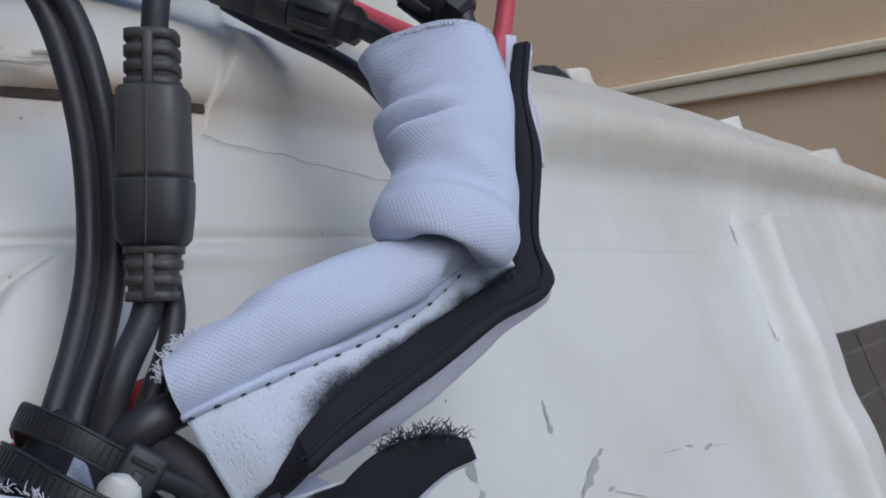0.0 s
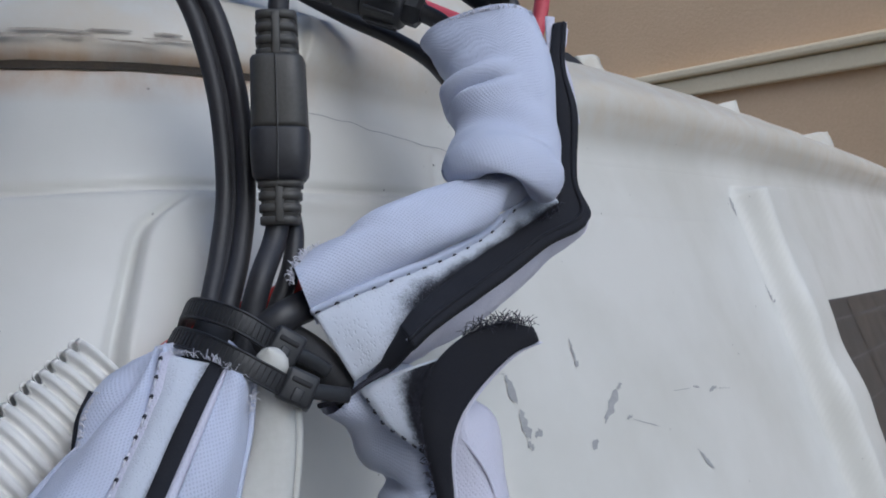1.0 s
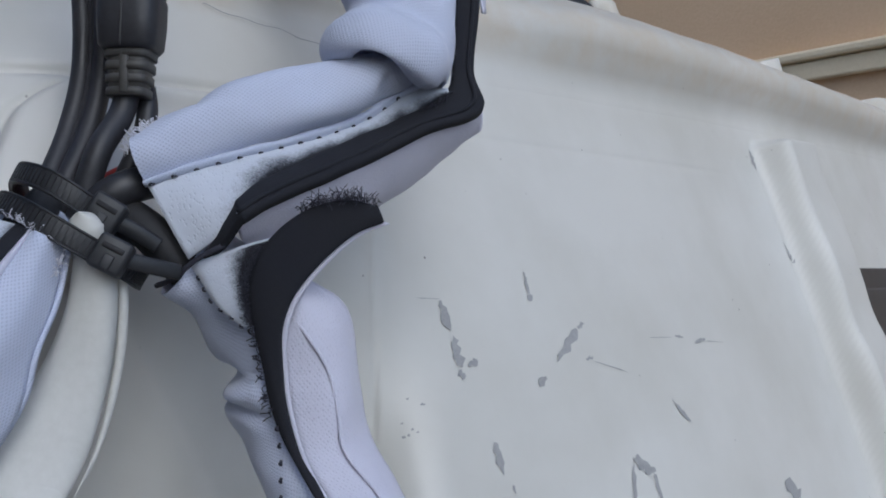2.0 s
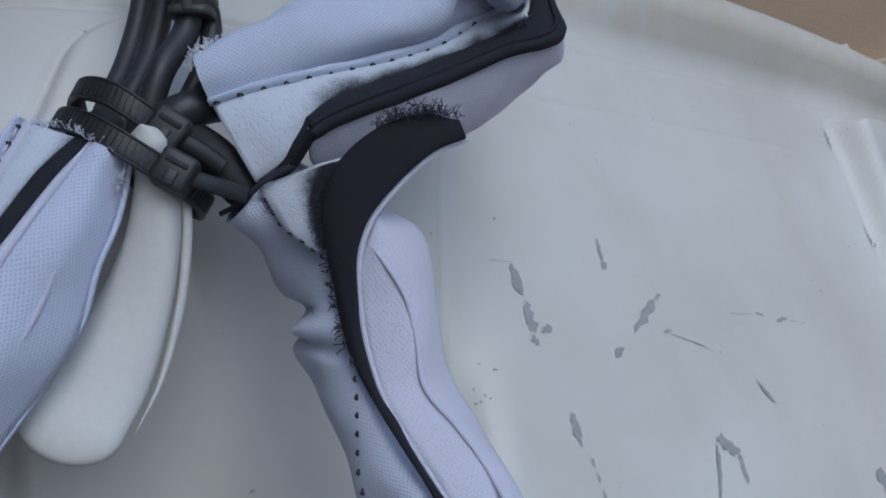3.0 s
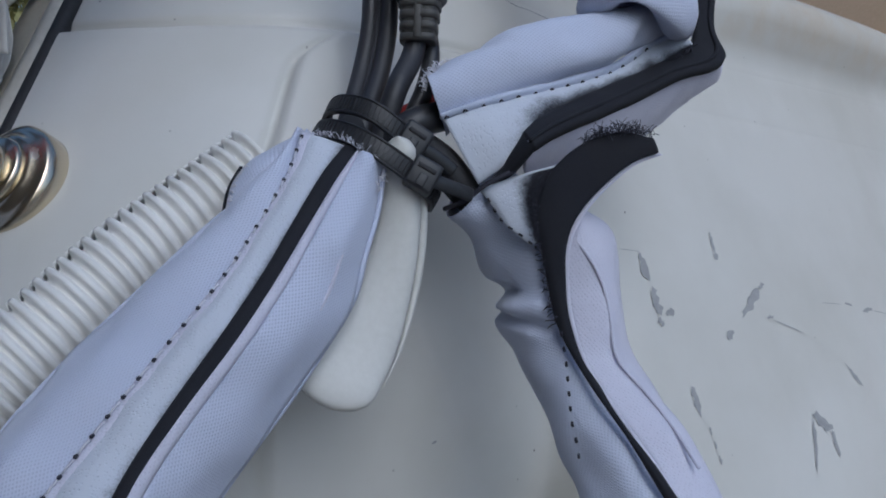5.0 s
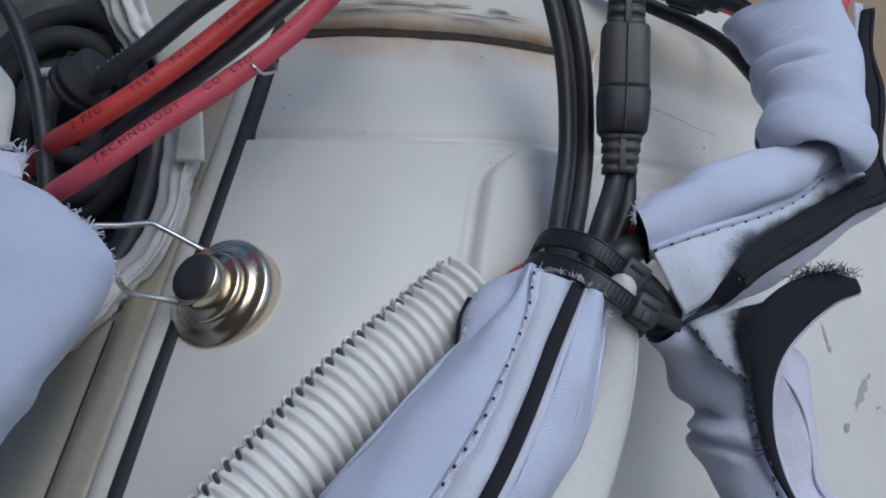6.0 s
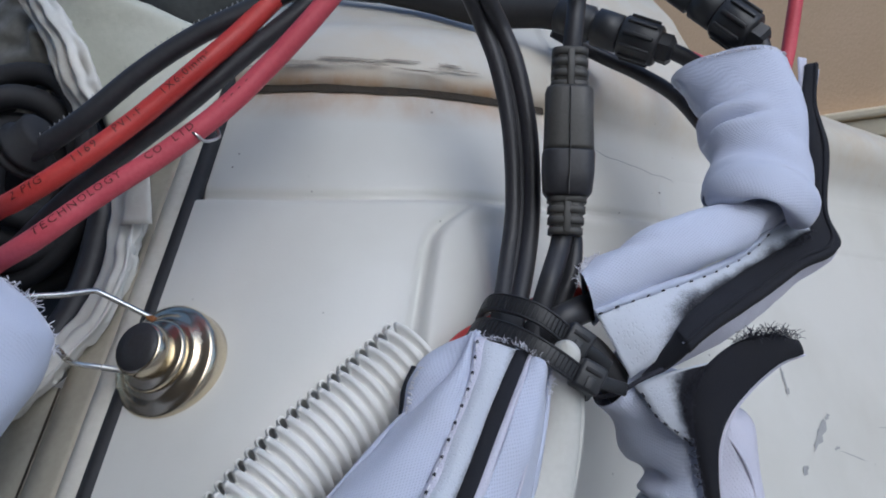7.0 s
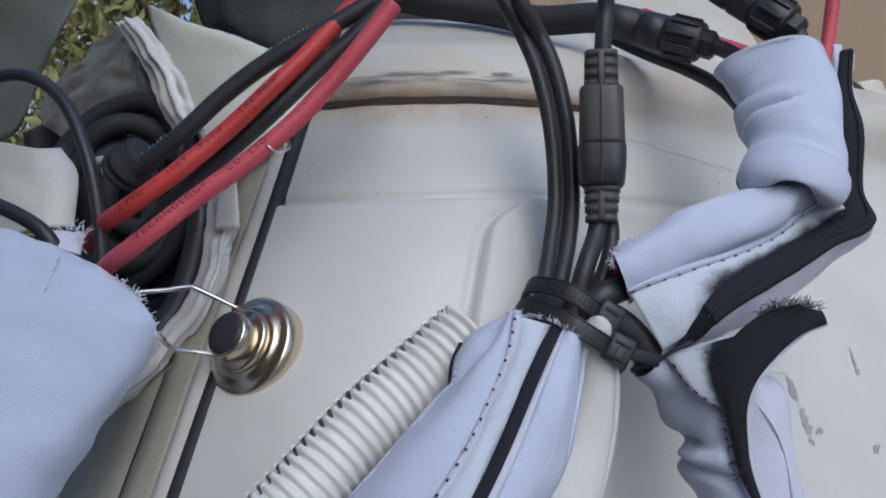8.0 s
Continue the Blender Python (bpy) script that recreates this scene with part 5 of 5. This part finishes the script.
printed(RED2, "faded red cable with dark printed letters", list(zip(("TECHNOLOGY", "CO", "LTD", "- - - -"), [(-0.1919, 0.1320, 0.9860), (-0.1673, 0.1430, 1.0079), (-0.1610, 0.1460, 1.0133), (-0.1492, 0.1520, 1.0251)])), 0.0031, PINK, INK, 0.0034, -0.05)
blk1 = printed(BLK1, "black cable with worn pale printing", (), 0.0032, RUBBER, INK_PALE, 0.0036, 0.2, category_group="loose black cables", name="black_cable")
worn = spline(BLK1, 120)
worn_fr = frames_along(worn)
bars = bmesh.new()
rngb = random.Random(9)
for k in range(12, 96, 2):
    if rngb.random() < 0.75:
        tan, side, front = worn_fr[k]
        up = side if side.z > 0 else -side
        p = worn[k] + (front * 0.75 + up * 0.66).normalized() * 0.00325
        block((0.0003, 0.0002, rngb.uniform(0.0007, 0.0016)), Matrix.Translation(p) @ Euler((0.3, rngb.uniform(-0.5, 0.5), 0)).to_matrix().to_4x4(), bm=bars)
part("printing", bars, INK_PALE, blk1, "worn pale printing", smooth=False)
printed(BLK2, "black cable between two red cables", (), 0.0030, RUBBER, INK_PALE, 0.003, 0.2, category_group="loose black cables", name="black_cable")
front_lead = thing("black_cable", "thin black cable looping down in front of the bag", "cable", "loose black cables")
part("jacket", tube([(-0.3012, 0.1580, 1.0335), (-0.2829, 0.1580, 1.0455), (-0.2639, 0.1570, 1.0481), (-0.2492, 0.1560, 1.0429), (-0.2375, 0.1540, 1.0322), (-0.2284, 0.1520, 1.0156), (-0.2226, 0.1500, 0.9996), (-0.2188, 0.1480, 0.9840), (-0.2176, 0.1480, 0.9686), (-0.2183, 0.1500, 0.9531)], 0.0024, 70), RUBBER, front_lead)
front_lead2 = thing("black_cable", "thin black cable beside the frayed sleeve", "cable", "loose black cables")
part("jacket", tube([(-0.2840, 0.1400, 1.0037), (-0.2597, 0.1380, 1.0002), (-0.2411, 0.1360, 0.9940), (-0.2318, 0.1360, 0.9883), (-0.2265, 0.1380, 0.9799)], 0.0026, 40), RUBBER, front_lead2)
twist = thing("twist_wire", "thin greenish wire twisted round a red cable", "wire")
part("wire", tube([(-0.1619, 0.1500, 1.0157), (-0.1561, 0.1460, 1.0168), (-0.1531, 0.1480, 1.0148), (-0.1508, 0.1520, 1.0167), (-0.1538, 0.1550, 1.0198), (-0.1563, 0.1520, 1.0169), (-0.1588, 0.1480, 1.0139), (-0.1597, 0.1470, 1.0163)], 0.0005, 50, 6), STEEL, twist)

# ---- torn bag with coiled cable ----
coil = thing("cable_coil", "dark coil of black cable stuffed in a torn bag", "cable coil")
CC = Vector([(-0.2539, 0.2100, 1.0070)][0])
for k, (r, dz, tilt, rad) in enumerate(((.030, .010, 10, .0042), (.026, .004, -8, .0040), (.022, .012, 14, .0045), (.030, -.006, 4, .0045), (.024, -.012, -10, .0042), (.016, .0, 20, .0042), (.011, .004, 6, .0045))):
    ring = [CC + Euler((radians(70 + tilt), radians(tilt * 0.5), 0.2 * k)).to_matrix() @ Vector((r * 1.05 * math.cos(a), r * 1.35 * math.sin(a), dz * 0.6 + 0.002 * math.sin(3 * a + k))) for a in [2 * math.pi * i / 14 for i in range(15)]]
    part("turn", tube(ring, rad, 70, 10), RUBBER_MATT, coil)
part("gland", lathe([(.006, 0), (.0085, .001), (.0085, .0028), (.0072, .0032), (.0072, .0042), (.0085, .0046), (.0085, .0064), (.0068, .007), (.0068, .013), (.0052, .014)], Matrix.Translation([(-0.2189, 0.1580, 1.0101)][0]) @ Vector((0.75, -0.2, 0.5)).to_track_quat("Z", "Y").to_matrix().to_4x4(), 24), RUBBER_MATT, coil)

bag = thing("torn_bag", "torn off-white plastic bag round a cable coil", "bag")
part("side_film", sheet([
    [(-0.2083, 0.1960, 1.0161), (-0.2068, 0.1940, 1.0005), (-0.2050, 0.1900, 0.9873), (-0.2051, 0.1840, 0.9722), (-0.2076, 0.1780, 0.9614), (-0.2143, 0.1720, 0.9517), (-0.2243, 0.1640, 0.9398), (-0.2362, 0.1540, 0.9245)],
    [(-0.1970, 0.1880, 1.0150), (-0.1940, 0.1850, 0.9998), (-0.1927, 0.1800, 0.9849), (-0.1927, 0.1720, 0.9695), (-0.1975, 0.1670, 0.9569), (-0.2043, 0.1620, 0.9471), (-0.2142, 0.1560, 0.9352), (-0.2274, 0.1490, 0.9229)],
    [(-0.1934, 0.1900, 1.0151), (-0.1907, 0.1900, 0.9979), (-0.1914, 0.1870, 0.9851), (-0.1930, 0.1810, 0.9683), (-0.1997, 0.1760, 0.9518), (-0.2085, 0.1700, 0.9406), (-0.2225, 0.1620, 0.9277), (-0.2337, 0.1540, 0.9184)]], 80, 40, 0.0005, 0.0, 0.0012, 160.0, pleats=(0.0016, 4.0), seed=5.0), FILM, bag, "wrinkled white film")
part("inner_lip", tube([(-0.2181, 0.2060, 1.0175), (-0.2127, 0.2000, 0.9988), (-0.2121, 0.1950, 0.9831), (-0.2129, 0.1890, 0.9689), (-0.2161, 0.1830, 0.9572), (-0.2233, 0.1740, 0.9429)], 0.0052, 50, 12), RUBBER, bag, "dark rounded lip inside the bag")
part("label_tab", sheet([[(-0.1987, 0.1860, 1.0148), (-0.1963, 0.1840, 1.0039), (-0.1964, 0.1820, 0.9916)], [(-0.1899, 0.1840, 1.0152), (-0.1867, 0.1820, 1.0036), (-0.1850, 0.1810, 0.9923)]], 14, 8, 0.0006, 0.001, 0.001), FILM, bag)
part("pale_flap", sheet([
    [(-0.2617, 0.2320, 1.0956), (-0.2548, 0.2280, 1.0783), (-0.2447, 0.2240, 1.0619), (-0.2334, 0.2200, 1.0459), (-0.2252, 0.2160, 1.0330), (-0.2094, 0.2060, 1.0105)],
    [(-0.2522, 0.2280, 1.0912), (-0.2394, 0.2240, 1.0787), (-0.2295, 0.2220, 1.0654), (-0.2207, 0.2190, 1.0547), (-0.2160, 0.2160, 1.0444), (-0.2006, 0.2060, 1.0171)],
    [(-0.2380, 0.2260, 1.0841), (-0.2188, 0.2220, 1.0763), (-0.2068, 0.2200, 1.0672), (-0.2055, 0.2180, 1.0560), (-0.2069, 0.2160, 1.0463), (-0.1925, 0.2070, 1.0226)],
    [(-0.2185, 0.2260, 1.0749), (-0.1975, 0.2240, 1.0692), (-0.1896, 0.2220, 1.0630), (-0.1892, 0.2190, 1.0507), (-0.1882, 0.2150, 1.0395), (-0.1844, 0.2090, 1.0271)],
    [(-0.2099, 0.2300, 1.0724), (-0.1932, 0.2290, 1.0677), (-0.1771, 0.2280, 1.0601), (-0.1729, 0.2260, 1.0489), (-0.1777, 0.2220, 1.0356), (-0.1837, 0.2140, 1.0244)]], 40, 18, 0.0008, 0.0, 0.0012, 60.0), FILM_GREEN, bag, "pale plastic flap with a torn edge")
part("folded_film", sheet([
    [(-0.2710, 0.2220, 1.0854), (-0.2562, 0.2160, 1.0705), (-0.2433, 0.2100, 1.0540), (-0.2335, 0.2060, 1.0388), (-0.2246, 0.2030, 1.0242)],
    [(-0.2587, 0.2160, 1.0834), (-0.2402, 0.2060, 1.0683), (-0.2271, 0.2000, 1.0534), (-0.2204, 0.1980, 1.0414), (-0.2151, 0.1980, 1.0311)],
    [(-0.2564, 0.2200, 1.0819), (-0.2395, 0.2120, 1.0685), (-0.2245, 0.2060, 1.0522), (-0.2191, 0.2040, 1.0413), (-0.2131, 0.2030, 1.0329)]], 70, 44, 0.0005, 0.002, 0.0012, 160.0, pleats=(0.0018, 5.0), seed=2.0), FILM, bag, "wrinkled white film")
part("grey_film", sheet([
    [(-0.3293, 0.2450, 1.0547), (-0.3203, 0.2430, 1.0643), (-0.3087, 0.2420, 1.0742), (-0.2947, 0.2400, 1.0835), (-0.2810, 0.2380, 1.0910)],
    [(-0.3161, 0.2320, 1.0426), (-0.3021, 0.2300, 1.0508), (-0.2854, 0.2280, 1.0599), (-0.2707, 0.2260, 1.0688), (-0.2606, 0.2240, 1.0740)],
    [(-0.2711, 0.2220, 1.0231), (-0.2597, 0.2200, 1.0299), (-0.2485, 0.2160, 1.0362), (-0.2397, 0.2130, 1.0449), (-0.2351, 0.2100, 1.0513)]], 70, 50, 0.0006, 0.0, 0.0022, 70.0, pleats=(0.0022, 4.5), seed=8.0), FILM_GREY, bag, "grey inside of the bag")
part("left_film", sheet([
    [(-0.3334, 0.1750, 1.0285), (-0.3244, 0.1700, 1.0093), (-0.3155, 0.1650, 0.9866)],
    [(-0.2886, 0.1700, 1.0262), (-0.2811, 0.1640, 1.0079), (-0.2754, 0.1600, 0.9885)],
    [(-0.2637, 0.1660, 1.0222), (-0.2564, 0.1610, 1.0071), (-0.2534, 0.1580, 0.9914)],
    [(-0.2565, 0.1720, 1.0228), (-0.2453, 0.1680, 1.0118), (-0.2436, 0.1640, 0.9927)]], 30, 20, 0.0008, 0.0, 0.0015, 70.0), FILM, bag)
part("film_curl", tube([(-0.2292, 0.1580, 1.0156), (-0.2237, 0.1540, 1.0150), (-0.2202, 0.1520, 1.0134), (-0.2202, 0.1520, 1.0119), (-0.2236, 0.1540, 1.0114)], 0.0016, 20, 8, 0.5), FILM, bag)

# near-black sheet in place of the shade behind the coil
part("inside_shade", sheet([
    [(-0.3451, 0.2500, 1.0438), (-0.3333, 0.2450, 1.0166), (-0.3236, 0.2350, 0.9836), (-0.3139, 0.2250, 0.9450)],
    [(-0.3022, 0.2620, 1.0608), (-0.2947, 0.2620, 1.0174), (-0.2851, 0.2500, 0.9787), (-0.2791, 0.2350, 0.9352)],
    [(-0.2495, 0.2450, 1.0459), (-0.2252, 0.2320, 1.0206), (-0.2209, 0.2150, 0.9788), (-0.2315, 0.2000, 0.9447)]], 30, 20, 0.001, 0.0, 0.003, 60.0), RUBBER_MATT, bag, "dark sheet standing in for the shade inside the bag")
part("dark_flap", sheet([
    [(-0.5920, 0.3600, 1.2096), (-0.5795, 0.3600, 1.1375), (-0.5572, 0.3600, 1.0664)],
    [(-0.4647, 0.3400, 1.1891), (-0.4541, 0.3400, 1.1237), (-0.4436, 0.3400, 1.0558)],
    [(-0.3697, 0.3400, 1.1793), (-0.3905, 0.3300, 1.1234), (-0.4148, 0.3400, 1.0931)]], 30, 24, 0.0015, 0.0, 0.006, 25.0), GREY_FLAP, bag, "grey flap")
part("dark_flap", sheet([
    [(-0.3655, 0.4200, 1.2085), (-0.3580, 0.4200, 1.1610), (-0.3467, 0.4200, 1.1369), (-0.3080, 0.4200, 1.1191)],
    [(-0.3024, 0.4000, 1.1946), (-0.3018, 0.4000, 1.1542), (-0.2974, 0.4000, 1.1320), (-0.2812, 0.4000, 1.1182)],
    [(-0.1080, 0.4200, 1.1950), (-0.1250, 0.4200, 1.1580), (-0.1600, 0.4200, 1.1380), (-0.2300, 0.4200, 1.1240)]], 30, 24, 0.0015, 0.0, 0.010, 30.0), DARK_SHEET, bag, "charcoal flap")

# ---- frayed sleeve and magnet hook ----
mitt = thing("cable_sleeve", "wide white knitted sleeve with a frayed end on a wire hook", "sleeve", "fabric cable sleeves")
part("fabric", sleeve(
    [(-0.2515, 0.1280, 0.9722), (-0.2655, 0.1150, 0.9613), (-0.2700, 0.1050, 0.9546), (-0.2664, 0.0950, 0.9352), (-0.2599, 0.0850, 0.9145), (-0.2571, 0.0800, 0.8940)],
    [(-0.2281, 0.1350, 0.9825), (-0.2027, 0.1330, 0.9734), (-0.1881, 0.1310, 0.9630), (-0.1842, 0.1280, 0.9547), (-0.1908, 0.1170, 0.9357), (-0.2026, 0.1000, 0.9077)],
    0.018, 0.020, n=60, sides=44, seed=31.0, wobble=0.0022), CLOTH_FINE, mitt)
part("stitching", stitches([(-0.2103, 0.1180, 0.9811), (-0.2092, 0.1130, 0.9745), (-0.2093, 0.1100, 0.9695)], 4, 0.6, 0.0002, 0.0008), THREAD_WHITE, mitt)
part("torn_tab", sheet([[(-0.2388, 0.1400, 0.9891), (-0.2340, 0.1360, 0.9836)], [(-0.2304, 0.1410, 0.9895), (-0.2261, 0.1360, 0.9827)], [(-0.2215, 0.1420, 0.9891), (-0.2191, 0.1370, 0.9822)]], 10, 8, 0.0008, 0.001, 0.001), CLOTH_PLAIN, mitt)
part("frayed_edge", fuzz([(-0.2395, 0.1400, 0.9891), (-0.2304, 0.1410, 0.9899), (-0.2215, 0.1420, 0.9891), (-0.2194, 0.1380, 0.9827)], 50, 0.003, 0.00014, seed=33), THREAD_WHITE, mitt)
part("frayed_edge", fuzz([(-0.2020, 0.1320, 0.9745), (-0.1928, 0.1310, 0.9684), (-0.1854, 0.1290, 0.9599), (-0.1838, 0.1280, 0.9556)], 70, 0.0022, 0.00014, seed=34, outward=Vector((0.8, -0.3, 0.4))), THREAD_WHITE, mitt)

magnet = thing("magnet_hook", "round nickel magnet with a wire hook on the white panel", "magnet")
MX, MZ = -0.1646, 0.9498
MN = Vector((-0.27, -0.88, 0.40)).normalized()
MP = on_body(MX, MZ, 0.0008) + MN * 0.0022
MT = Matrix.Translation(MP) @ MN.to_track_quat("Z", "Y").to_matrix().to_4x4() @ Matrix.Diagonal((1.42, 1.42, 0.90, 1))
part("base", lathe([(.0118, -.006), (.0122, -.0052), (.0122, .0000), (.0120, .0030), (.0114, .0036), (.0105, .0040), (.0096, .0044), (.0090, .0056), (.0082, .0062)], MT), NICKEL, magnet)
part("collar", lathe([(.0074, .0058), (.0076, .0064), (.0076, .0082), (.0070, .0088)], MT), NICKEL, magnet)
part("stem", lathe([(.0053, .0080), (.0055, .0086), (.0055, .0150), (.0051, .0156)], MT), NICKEL, magnet)
part("stem_face", lathe([(.0050, .0154), (.0050, .0159), (.0020, .0160)], MT), DARK_STEEL, magnet, "dark flat end")
part("wire", tube([(-0.2093, 0.1280, 0.9673), (-0.2001, 0.1400, 0.9694), (-0.1934, 0.1470, 0.9701), (-0.1881, 0.1530, 0.9712), (-0.1857, 0.1550, 0.9704), (-0.1735, 0.1620, 0.9636)], 0.0009, 50, 10), STEEL, magnet, "bent steel wire")
part("wire", tube([(-0.2030, 0.1280, 0.9674), (-0.1902, 0.1380, 0.9566), (-0.1898, 0.1440, 0.9525), (-0.1883, 0.1470, 0.9507), (-0.1834, 0.1520, 0.9495), (-0.1753, 0.1570, 0.9480)], 0.0009, 50, 10), STEEL, magnet, "bent steel wire")
for p in [(-0.1729, 0.1605, 0.9636), (-0.1747, 0.1560, 0.9481)]:
    bm = bmesh.new()
    bmesh.ops.create_icosphere(bm, subdivisions=2, radius=0.0012)
    for v in bm.verts:
        v.co = Vector(p) + Vector((v.co.x * 1.5, v.co.y * 0.8, v.co.z * 0.75)) * (1 + 0.5 * noise.noise(v.co * 1100))
    part("rust_spot", bm, RUST, magnet, "orange rust at the wire's end")

# ---- surroundings ----
bm = bmesh.new()
bmesh.ops.create_grid(bm, x_segments=40, y_segments=40, size=400)
tagged(part("ground", bm, EARTH), "brown paved ground round the vehicle", "ground", kind="structure")

WA, WB = Vector((2.75, 2.98, 0)), Vector((-1.0, 7.93, 0))
WAY = (WB - WA).normalized()
WA = WA - WAY * 2
LEN = (WB - WA).length + 1.5


def wall_piece(name, u0, u1, z0, z1, out, deep, material, label, category, kind="", bevel=0.01):
    mid = WA + WAY * ((u0 + u1) / 2) + Vector((0, 0, (z0 + z1) / 2))
    side = WAY.cross(Vector((0, 0, 1))).normalized()
    side = side if side.x < 0 else -side
    m = Matrix((WAY, side, Vector((0, 0, 1)))).transposed().to_4x4()
    ob = part(name, block((u1 - u0, deep, z1 - z0), Matrix.Translation(mid + side * (out - deep / 2)) @ m, bevel), material, smooth=False)
    return tagged(ob, label, category, kind=kind)


wall_piece("wall_house", 0, LEN, 0, 5.0, 0.0, 0.3, STUCCO, "brown stucco house wall", "wall", "structure")
wall_piece("trim_band", 0, LEN, 1.725, 1.822, 0.05, 0.048, LEDGE, "cream moulded band along the house wall", "trim", "structure", 0.012)
wall_piece("trim_cap", 0, LEN, 1.826, 1.876, 0.08, 0.078, LEDGE, "cream cap of the moulded band", "trim", "structure", 0.015)
# unseen wall, added to keep low light from the left off the vehicle
rear = part("shade_wall", block((4.2, 0.25, 3.6), pose(-1.85, -0.98, 1.8, 0, 0, -10), 0.01), SHADE_WALL_STUCCO, smooth=False)
tagged(rear, "unseen brown stucco wall added to shade the vehicle", "wall", kind="structure")
box = thing("junction_box", "small grey plastic box on the brown wall", "junction box")
for name, deep, wide in (("case", 0.05, 0.10), ("lid", 0.058, 0.085)):
    ob = wall_piece(name, 3.15 - wide / 2, 3.15 + wide / 2, 1.475 + (0.10 - wide) / 2, 1.475 + 0.115 - (0.10 - wide) / 2, deep, deep - 0.002, BOX_GREY, "", "", "", 0.008)
    ob.parent = box


def tree(base, height, spread, leaves, seed):
    """A trunk with limbs and a loose crown of small leaves."""
    r = random.Random(seed)
    t = thing("tree", "leafy garden tree with sunlit gaps", "tree", "garden trees")
    base = Vector(base)
    top = base + Vector((0.2, 0.1, height * 0.8))
    wood = tube([base, base.lerp(top, 0.4) + Vector((0.08, 0, 0)), top], lambda u: 0.11 * (1 - 0.7 * u), 20, 8)
    tips = []
    for k in range(16):
        a, h = r.uniform(0, 6.28), r.uniform(0.3, 0.95)
        p = base.lerp(top, h)
        q = p + Vector((math.cos(a), math.sin(a), r.uniform(0.1, 0.6))) * spread * r.uniform(0.5, 1)
        tube([p, p.lerp(q, 0.5) + Vector((0, 0, 0.1)), q], lambda u: 0.035 * (1 - 0.8 * u), 8, 5, bm=wood)
        tips += [p.lerp(q, 0.5), p.lerp(q, 0.75), q]
    part("trunk", wood, BARK, t)
    verts, faces = [], []
    for k in range(leaves):
        c = r.choice(tips) + Vector((r.gauss(0, 1), r.gauss(0, 1), r.gauss(0, 1))) * spread * 0.22
        m = Euler((r.uniform(0, 6.28), r.uniform(0, 6.28), r.uniform(0, 6.28))).to_matrix()
        w, n0 = r.uniform(0.04, 0.085), len(verts)
        verts += [c + m @ Vector(q) for q in ((-w, 0, 0), (0, -w * 0.45, 0.004), (w, 0, 0), (0, w * 0.45, 0.004))]
        faces.append((n0, n0 + 1, n0 + 2, n0 + 3))
    data = bpy.data.meshes.new("crown")
    data.from_pydata(verts, [], faces)
    data.materials.append(LEAF)
    crown = new("crown", data)
    crown.parent = t
    return t


tree((-4.3, 5.9, 0), 4.0, 1.6, 5200, 3)
tree((-6.6, 7.2, 0), 4.6, 1.9, 3400, 5)
tree((-5.4, 9.5, 0), 5.2, 2.2, 7000, 8)
tree((-3.4, 11.5, 0), 6.2, 2.6, 8000, 11)
tree((-8.6, 10.5, 0), 6.0, 2.6, 8000, 15)
